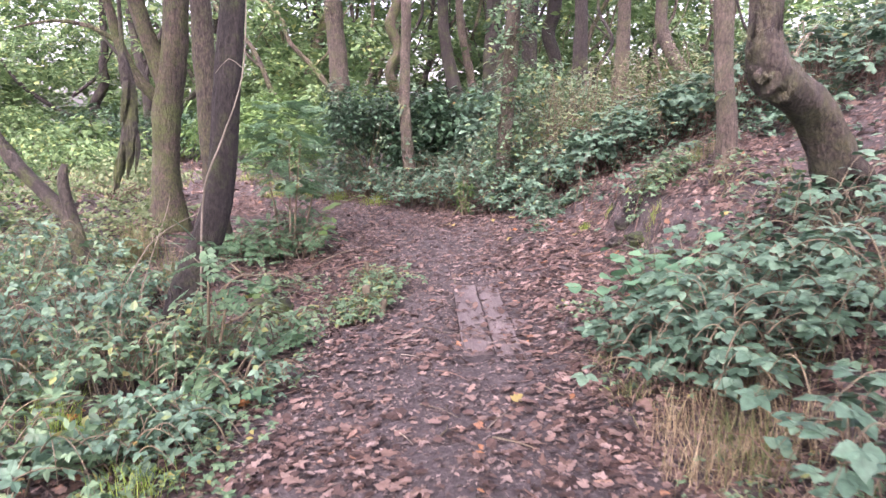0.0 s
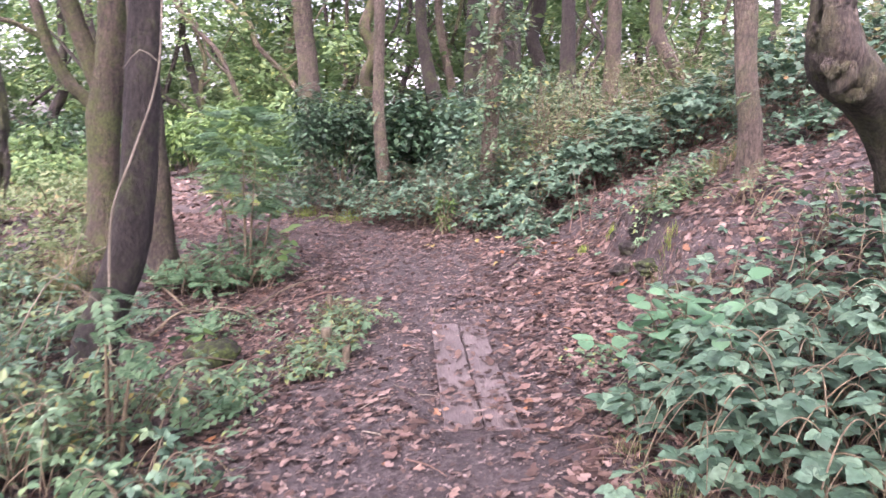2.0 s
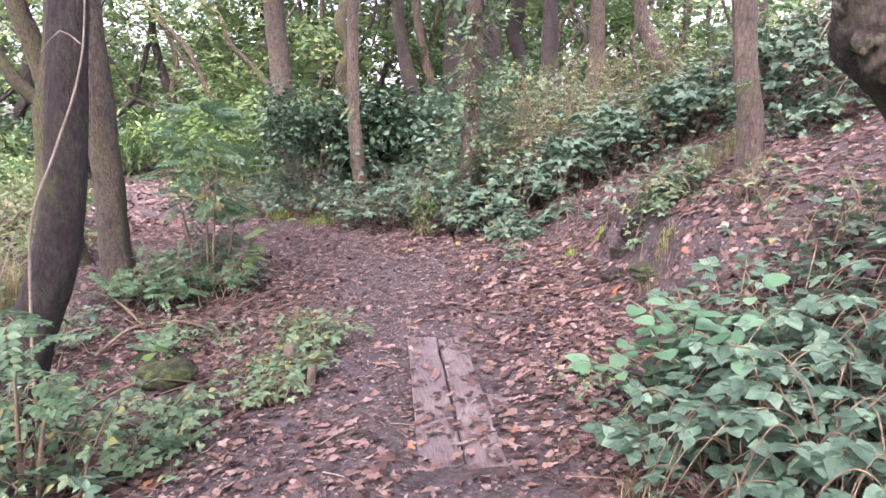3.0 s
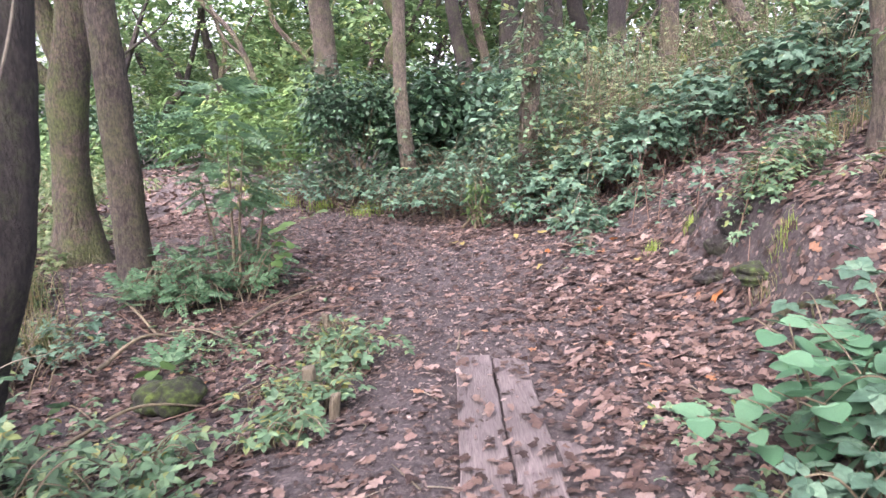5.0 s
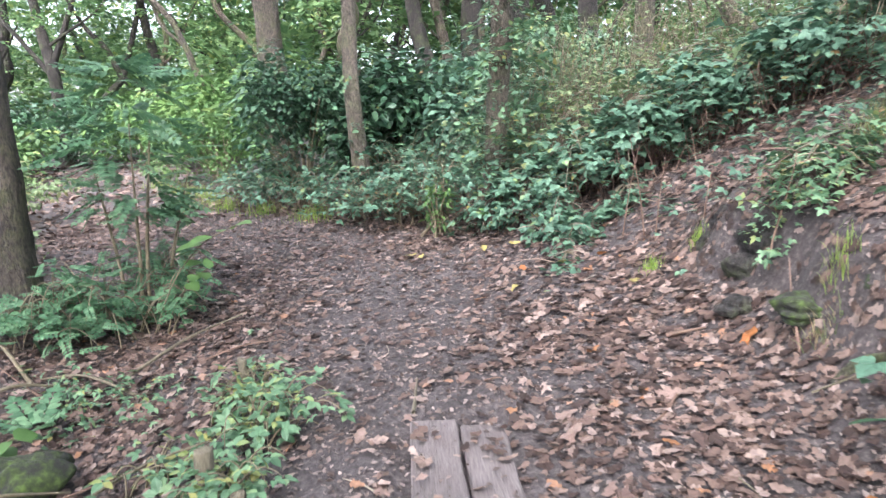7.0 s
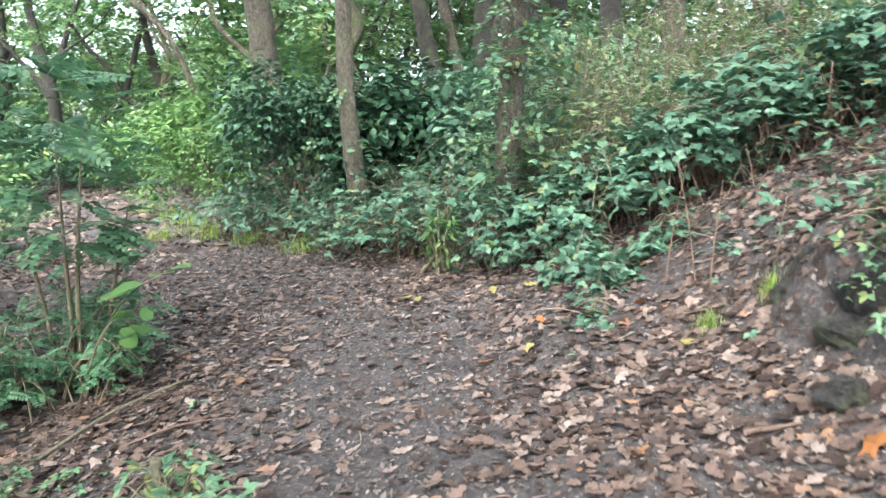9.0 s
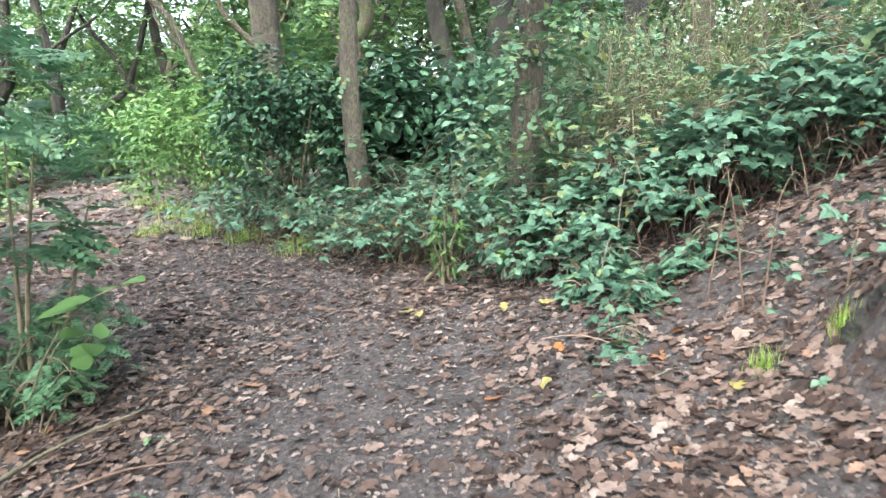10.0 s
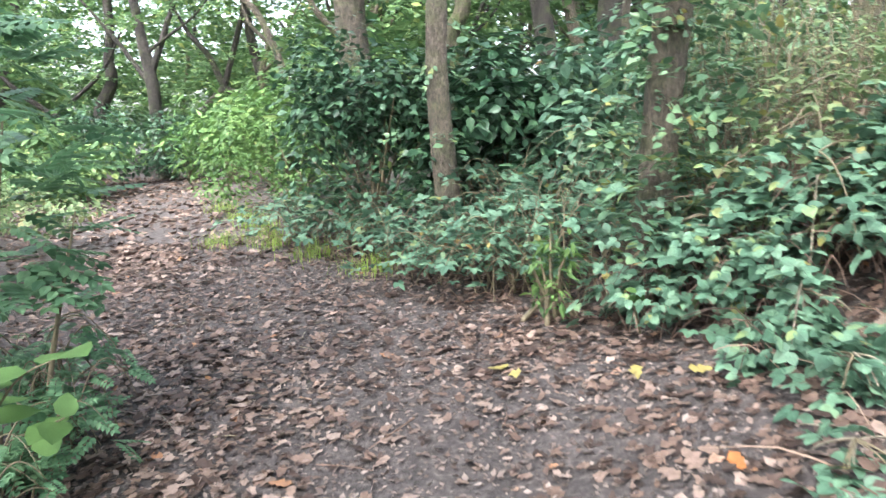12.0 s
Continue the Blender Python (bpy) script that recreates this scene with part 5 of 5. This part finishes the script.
# ---- the plant with large round leaves beside the boards: each leaf a part ----
def big_leaf_plant(x, y, stems, seed):
    g = np.random.default_rng(seed)
    ob = base_at("hazel_shoot", x, y, "young shoots with large round bright green leaves", "plant")
    mesh = mesh_from("leaf", *ROUND, M_HAZEL, True)
    z0 = ob.location[2]
    for k in range(stems):
        a, h, l = g.uniform(1.6, 5.6), g.uniform(0.22, 0.52), g.uniform(0.12, 0.45)
        bx, by = x + g.normal(0, 0.09), y + g.normal(0, 0.12)
        zb = float(land(bx, by))
        ex, ey = bx + math.cos(a) * l, by + math.sin(a) * l * 0.8
        pts = [(bx, by, zb - 0.03, 0.006), (bx + (ex - bx) * 0.4, by + (ey - by) * 0.4, zb + h * 0.7, 0.0045), (ex, ey, zb + h, 0.0025)]
        st = part("stem", mesh_from("stem", *tube(local(pts, ob), 5, 0.08), M_STEM, True), ob)
        line = smooth_path(local(pts, ob), 0.03)
        n = int(5 + l * 9)
        for i in range(n):
            p = line[int((0.35 + 0.65 * i / (n - 1)) * (len(line) - 1))]
            d = np.array([math.cos(a) * 0.5, math.sin(a) * 0.5, -0.15]) + np.array([-math.sin(a), math.cos(a), 0]) * (1 if i % 2 else -1) * 0.9 + g.normal(0, 0.2, 3)
            m = frames_for(np.array([[0, 0, 1.0]]) + g.normal(0, 0.28, (1, 3)), d[None])[0]
            lf = part("leaf", mesh, st)
            size = g.uniform(0.075, 0.13)
            lf.matrix_local = Matrix.Translation(p[:3] + unit(d) * 0.015) @ Matrix(m.tolist()).to_4x4() @ Matrix.Diagonal((size, size, size, 1))
    return ob


big_leaf_plant(1.66, 4.28, 13, 5)
big_leaf_plant(1.95, 4.55, 8, 6)
big_leaf_plant(1.75, 3.85, 8, 8)


def leafy_shoot(points, leaves, size, seed, label):
    """One bare stem with a few large fresh leaves towards its tip; points are x, y and height over the ground."""
    g = np.random.default_rng(seed)
    rows = [(x, y, float(land(x, y)) + h, 0.006 - 0.0012 * i) for i, (x, y, h) in enumerate(points)]
    ob = new("leafy_shoot")
    ob.location = rows[0][:3]
    st = part("stem", mesh_from("stem", *tube(local(rows, ob), 5, 0.06), M_STEM, True), ob)
    line = smooth_path(local(rows, ob), 0.03)
    mesh = mesh_from("leaf", *BROAD, M_FRESH, True)
    for i in range(leaves):
        p = line[int((0.55 + 0.45 * i / max(1, leaves - 1)) * (len(line) - 1))]
        d = np.array([g.normal(0.3, 0.8), g.normal(0, 0.8), -0.15])
        m = frames_for(np.array([[0, 0, 1.0]]) + g.normal(0, 0.25, (1, 3)), d[None])[0]
        lf = part("leaf", mesh, st)
        s = size * g.uniform(0.75, 1.2)
        lf.matrix_local = Matrix.Translation(p[:3]) @ Matrix(m.tolist()).to_4x4() @ Matrix.Diagonal((s, s, s, 1))
    return tagged(ob, label, "plant", "leafy shoots")


leafy_shoot([(-1.5, 8.0, 0.0), (-1.3, 7.9, 0.4), (-1.05, 7.78, 0.66), (-0.82, 7.68, 0.76)], 7, 0.15, 1, "arching shoot with large bright green leaves beside the path")
leafy_shoot([(-1.45, 8.3, 0.0), (-1.3, 8.2, 0.3), (-1.1, 8.05, 0.42)], 5, 0.13, 2, "arching shoot with large bright green leaves beside the path")
leafy_shoot([(-1.75, 6.5, 0.0), (-1.7, 6.45, 0.15), (-1.62, 6.4, 0.22)], 5, 0.13, 3, "short shoot with bright green leaves above the ditch")
leafy_shoot([(1.05, 9.55, 0.0), (1.0, 9.5, 0.2), (0.95, 9.42, 0.3)], 5, 0.08, 4, "short shoot with yellow-green leaves at the path's edge")


# ---- ferns ----
def fern(x, y, fronds, size, seed, label="light green fern fronds in the undergrowth"):
    g = np.random.default_rng(seed)
    ob = base_at("fern", x, y, label, "fern", "ferns")
    for k in range(fronds):
        a = 6.28 * k / fronds + g.normal(0, 0.25)
        m = frames_for(np.array([[-math.cos(a) * 0.5, -math.sin(a) * 0.5, 1.0]]) + g.normal(0, 0.15, (1, 3)), np.array([[math.cos(a), math.sin(a), 0.45]]))
        part("frond", mesh_from("frond", *scatter(PINNATE, np.array([[0, 0, 0.03]]), m, [size * g.uniform(0.7, 1.15)]), M_ROWAN), ob)
    return ob


for k, (x, y, n, size) in enumerate([(-1.35, 3.2, 8, 0.42), (-1.75, 3.9, 7, 0.4), (-2.25, 3.5, 8, 0.42), (-1.15, 4.25, 6, 0.34), (-2.6, 4.7, 8, 0.45), (-1.6, 2.6, 7, 0.36), (-0.95, 4.55, 5, 0.25), (-1.7, 6.75, 6, 0.3), (-1.25, 5.3, 6, 0.28), (-2.0, 5.2, 6, 0.34), (-3.0, 6.3, 7, 0.45), (-2.45, 8.1, 7, 0.4), (2.6, 4.7, 6, 0.3)]):
    fern(x, y, n, size, 800 + k)


# ---- grass ----
def grass_tuft(x, y, n, length, width, material, label, seed, droop=0.5, name="grass_tuft", group="grass tufts"):
    """Curved blades fanning out of one foot."""
    g = np.random.default_rng(seed)
    ob = base_at(name, x, y, label, "grass", group)
    a, L = g.uniform(0, 6.28, n), length * g.uniform(0.5, 1.15, n)
    bx, by = g.normal(0, width * 0.4, n), g.normal(0, width * 0.4, n)
    bz = land(x + bx, y + by) - ob.location[2] - 0.01
    out = g.uniform(0.15, 1.0, n) * droop
    vs = []
    for u, wd in ((0, 1.0), (0.4, 0.85), (0.75, 0.55), (1.0, 0.06)):
        r = L * out * u**1.6
        zz = L * (u - out * 0.75 * u**2.4)
        half = 0.0016 * wd * (1 + length)
        c = np.stack([bx + np.cos(a) * r, by + np.sin(a) * r, bz + zz], -1)
        side = np.stack([-np.sin(a), np.cos(a), np.zeros(n)], -1) * half
        vs += [c - side, c + side]
    v = np.stack(vs, 1)
    f = np.array([(0, 1, 3, 2), (2, 3, 5, 4), (4, 5, 7, 6)])
    f = f[None] + (np.arange(n) * 8)[:, None, None]
    tagged(part("sward", mesh_from("sward", v.reshape(-1, 3), f.reshape(-1, 4), material), ob), kind="stuff")
    return ob


grass_tuft(1.89, 7.52, 90, 0.12, 0.08, M_BRIGHT_GRASS, "small bright green grass tuft on the litter", 1)
grass_tuft(2.15, 7.45, 60, 0.14, 0.06, M_BRIGHT_GRASS, "small bright green grass tuft on the litter", 2)
grass_tuft(2.08, 5.95, 60, 0.17, 0.12, M_GRASS, "straw-green grass tuft at the foot of the bank", 3, 0.95)
grass_tuft(2.2, 6.05, 70, 0.14, 0.1, M_BRIGHT_GRASS, "green grass and moss at the foot of the bank", 4)
grass_tuft(2.5, 7.05, 140, 0.22, 0.14, M_GRASS, "pale grass on top of the earthy rock", 5)
grass_tuft(2.95, 7.0, 140, 0.3, 0.16, M_GRASS, "pale grass on the bank", 6)
grass_tuft(3.3, 7.2, 120, 0.3, 0.16, M_GRASS, "pale grass on the bank", 7)
grass_tuft(-3.5, 8.0, 320, 0.75, 0.3, M_GRASS, "large drooping straw-green grass tussock", 8, 0.8)
grass_tuft(-2.75, 7.0, 200, 0.55, 0.22, M_GRASS, "drooping straw-green grass tussock", 9, 0.8)
for k, (x, y, n, L, wd) in enumerate([(1.22, 2.5, 120, 0.32, 0.16), (1.35, 2.1, 140, 0.36, 0.2), (1.55, 2.75, 130, 0.38, 0.22), (1.15, 3.0, 90, 0.24, 0.14), (1.7, 2.2, 140, 0.42, 0.24), (1.12, 3.5, 70, 0.18, 0.12), (1.3, 1.5, 120, 0.36, 0.2), (1.9, 2.9, 110, 0.4, 0.2), (1.2, 2.1, 140, 0.34, 0.2), (1.45, 2.35, 150, 0.4, 0.2)]):
    grass_tuft(x, y, n, L * 0.8, wd * 1.2, [M_STRAW, M_GRASS][k % 2], "dry straw-coloured grass under the brambles", 20 + k, 0.95)
for k, (x, y, n, L, wd) in enumerate([(-1.55, 2.8, 110, 0.26, 0.2), (-1.95, 3.0, 130, 0.32, 0.24), (-2.3, 2.6, 130, 0.34, 0.24), (-1.3, 3.3, 80, 0.2, 0.18), (-2.6, 4.0, 110, 0.34, 0.22), (-1.25, 2.3, 100, 0.22, 0.2), (-2.0, 2.0, 120, 0.3, 0.24)]):
    grass_tuft(x, y, n, L, wd, [M_GRASS, M_BRIGHT_GRASS][k % 2], "mixed green and straw grass in the undergrowth", 40 + k, 0.7)
for k, (x, y) in enumerate([(-2.2, 12.9), (-2.5, 13.6), (-2.9, 14.3), (-3.4, 15.0), (-1.6, 12.3), (-4.1, 15.9), (-2.9, 13.2), (-0.85, 11.55)]):
    grass_tuft(x, y, 150, 0.26, 0.34, M_BRIGHT_GRASS, "bright green grass on the verge of the far path", 60 + k, 0.7)


# ---- herbs close to the ground: too many to count ----
def carpet(name, count, box, keep, template, size, material, label, seed, lift=(0.01, 0.08), tilt=0.35, category="undergrowth"):
    g = np.random.default_rng(seed)
    x, y = g.uniform(box[0], box[1], count), g.uniform(box[2], box[3], count)
    ok = g.uniform(0, 1, count) < keep(x, y)
    x, y = x[ok], y[ok]
    n = len(x)
    z = land(x, y) + g.uniform(*lift, n)
    turn = frames_for(np.array([0, 0, 1.0]) + g.normal(0, tilt, (n, 3)), g.normal(0, 1, (n, 3)) * (1, 1, 0.2))
    v, f = scatter(template, np.stack([x, y, z], -1), turn, g.uniform(0.6, 1.3, n) * size)
    return tagged(new(name, mesh_from(name, v, f, material)), label, category, kind="stuff")


def patchy(x, y, scale, seed, level=0.0):
    return np.clip(0.5 + 1.6 * (wobble(x, y, scale, seed) - level), 0, 1)


carpet("ground_herbs", 26000, (-5.5, -0.7, 0.5, 8.5), lambda x, y: np.clip((-off_path(x, y) - 0.85 - 0.25 * (y > 5)) / 0.5, 0, 1) * patchy(x, y, 2.2, 31, 0.05 + 0.5 * (y > 5.2)), TRIPLE, 0.055, M_COVER, "carpet of small green herbs beside the path", 1)
carpet("ground_herbs", 6000, (0.9, 3.2, 0.8, 5.0), lambda x, y: np.clip((off_path(x, y) - 0.8) / 0.5, 0, 1) * patchy(x, y, 2.5, 32), TRIPLE, 0.05, M_COVER, "small green herbs under the brambles", 2)
carpet("bank_ivy", 16000, (-2.5, 7.0, 7.0, 14.0), lambda x, y: np.clip((off_path(x, y) - 1.75) / 0.8, 0, 1) * patchy(x, y, 1.5, 33, -0.1), TRIPLE, 0.085, M_BRAMBLE, "trailing ivy and bramble covering the bank", 3, (0.02, 0.25))
carpet("bank_herbs", 5000, (2.2, 7.0, 2.0, 8.0), lambda x, y: patchy(x, y, 1.8, 34, 0.15), TRIPLE, 0.07, M_BRAMBLE, "scattered low green plants on the bank", 4, (0.01, 0.12))
carpet("wood_floor_herbs", 16000, (-10, -3.4, 6.0, 16.0), lambda x, y: patchy(x, y, 0.9, 36, 0.2) * (off_path(x, y) < -2.2), TRIPLE, 0.1, M_OLIVE, "low green plants on the floor of the wood", 6, (0.02, 0.3))
carpet("path_herbs", 2500, (-1.2, 2.4, 6.5, 11.0), lambda x, y: patchy(x, y, 1.7, 35, 0.75) * (np.abs(off_path(x, y)) > 0.7), TRIPLE, 0.05, M_COVER, "few small seedlings on the edges of the path", 5, (0.01, 0.05))


# ---- fallen leaves ----
def litter_keep(x, y):
    s = np.abs(off_path(x, y))
    k = 0.5 + 0.5 * np.clip((s - 0.45) / 0.5, 0, 1)
    k = k * (0.5 + 0.8 * patchy(x, y, 1.6, 51))
    worn = np.exp(-((off_path(x, y) - 0.2 + 0.15 * np.sin(y)) / 0.4) ** 2)
    k = k * (1 - 0.55 * worn)
    bare = np.exp(-((x - 2.24) ** 2 / 0.03 + (y - 6.55) ** 2 / 0.7))
    k = k * (1 - 0.93 * bare)
    k = np.where(off_path(x, y) < -1.6, k * 0.75, k)
    boards = (x > 0.29) & (x < 0.91) & (y > 3.95) & (y < 6.1)
    return np.where(boards, 0.16 + 0.25 * np.clip(5.0 - y, 0, 1) + 0.3 * (x > 0.72), k)


def on_ground(x, y):
    boards = (x > 0.3) & (x < 0.9) & (y > 3.95) & (y < 6.07) & ((x < 0.72) | (y < 5.2))
    return np.where(boards, PLANK_TOP + 0.004, land(x, y))


def leaf_poses(g, x, y, tilt):
    n, e = len(x), 0.04
    slope = np.stack([-(land(x + e, y) - land(x - e, y)) / (2 * e), -(land(x, y + e) - land(x, y - e)) / (2 * e), np.ones(n)], -1)
    return frames_for(slope + g.normal(0, tilt, (n, 3)), g.normal(0, 1, (n, 3)))


g = np.random.default_rng(90)
count = 88000
x, y = g.uniform(-4.2, 5.0, count), g.uniform(0.2, 13.5, count)
ok = g.uniform(0, 1, count) < litter_keep(x, y) * np.where(y < 1.5, 0.6, 1)
x, y = x[ok], y[ok]
kind = g.integers(0, 8, len(x))
turn = leaf_poses(g, x, y, 0.2)
z = on_ground(x, y) + g.uniform(0.003, 0.024, len(x))
size = 0.028 + 0.052 * g.uniform(0, 1, len(x)) ** 1.4 + np.where(g.uniform(0, 1, len(x)) < 0.07, 0.025, 0)
near = np.flatnonzero((y > 2.6) & (y < 6.6) & (np.abs(x - 0.3) < 1.2) & (size > 0.055))[:300]
rest = np.ones(len(x), bool)
rest[near] = False
litter = base_at("leaf_litter", 0.3, 5.0, "fallen brown and pinkish-tan dry leaves strewn over the path", "leaves", z=0.0)
bits = [scatter(LOBED[k], np.stack([x, y, z], -1)[rest & (kind == k)] - np.array(litter.location), turn[rest & (kind == k)], size[rest & (kind == k)]) for k in range(8)]
tagged(part("leaf_bed", mesh_from("leaf_bed", *joined(bits), M_LITTER), litter), kind="stuff")
shapes = [mesh_from("fallen_leaf", *LOBED[k], M_LITTER_ONE) for k in range(8)]
for i in near:
    ob = part("fallen_leaf", shapes[kind[i]], litter)
    ob.matrix_local = Matrix.Translation(Vector((x[i], y[i], z[i] + 0.006)) - litter.location) @ Matrix(turn[i].tolist()).to_4x4() @ Matrix.Diagonal((size[i],) * 3 + (1,))

# crumbled leaf pieces between them, and leaves farther along the path
g = np.random.default_rng(91)
x, y = g.uniform(-4.0, 4.5, 130000), g.uniform(0.2, 12.5, 130000)
ok = g.uniform(0, 1, 130000) < np.where((x > 0.29) & (x < 0.91) & (y > 3.95) & (y < 6.1), 0.12, np.where(np.abs(off_path(x, y)) < 1.4, 0.7, 0.2 + 0.5 * litter_keep(x, y)))
x, y = x[ok], y[ok]
v, f = scatter(DIAMOND, np.stack([x, y, on_ground(x, y) + g.uniform(0.001, 0.01, len(x))], -1), leaf_poses(g, x, y, 0.4), g.uniform(0.012, 0.042, len(x)))
tagged(new("leaf_crumbs", mesh_from("leaf_crumbs", v, f, M_CRUMB)), "crumbled pieces of dead leaves on the soil", "leaves", kind="stuff")
x, y = g.uniform(-12, 2, 19000), g.uniform(4, 24, 19000)
ok = ((np.abs(off_path(x, y)) < 2.2) & (y > 12)) | ((x < -4) & (off_path(x, y) < -1.5))
x, y = x[ok], y[ok]
v, f = scatter(LOBED[2], np.stack([x, y, land(x, y) + 0.012], -1), leaf_poses(g, x, y, 0.3), g.uniform(0.06, 0.15, len(x)))
tagged(new("far_leaf_litter", mesh_from("far_leaf_litter", v, f, M_LITTER)), "fallen leaves on the far stretch of the path", "leaves", kind="stuff")


def single_leaf(x, y, size, material, label, seed):
    ob = new("fallen_leaf", mesh_from("fallen_leaf", *LOBED[seed % 8], material))
    m = leaf_poses(np.random.default_rng(seed), np.array([x]), np.array([y]), 0.2)[0]
    ob.matrix_world = Matrix.Translation((x, y, float(on_ground(x, y)) + 0.025)) @ Matrix(m.tolist()).to_4x4() @ Matrix.Diagonal((size * 0.75,) * 3 + (1,))
    return tagged(ob, label, "leaf", "bright fallen leaves")


for k, (x, y, size, mat) in enumerate([(0.54, 3.08, 0.1, M_YELLOW), (-1.05, 3.39, 0.15, M_ORANGE), (-1.98, 3.25, 0.17, M_ORANGE), (1.69, 8.0, 0.13, M_ORANGE), (0.33, 9.29, 0.12, M_YELLOW), (0.42, 9.22, 0.1, M_YELLOW), (1.93, 6.25, 0.17, M_ORANGE), (1.03, 7.82, 0.12, M_YELLOW), (0.79, 7.79, 0.1, M_ORANGE),
                                    (1.75, 7.45, 0.12, M_YELLOW), (0.95, 9.0, 0.11, M_YELLOW), (1.2, 8.9, 0.12, M_YELLOW), (1.15, 8.15, 0.1, M_ORANGE), (1.7, 5.0, 0.1, M_ORANGE)]):
    single_leaf(x, y, size, mat, "bright yellow fallen leaf" + " on the dark path" if mat is M_YELLOW else "orange-brown fallen leaf on the ground", k + 3)
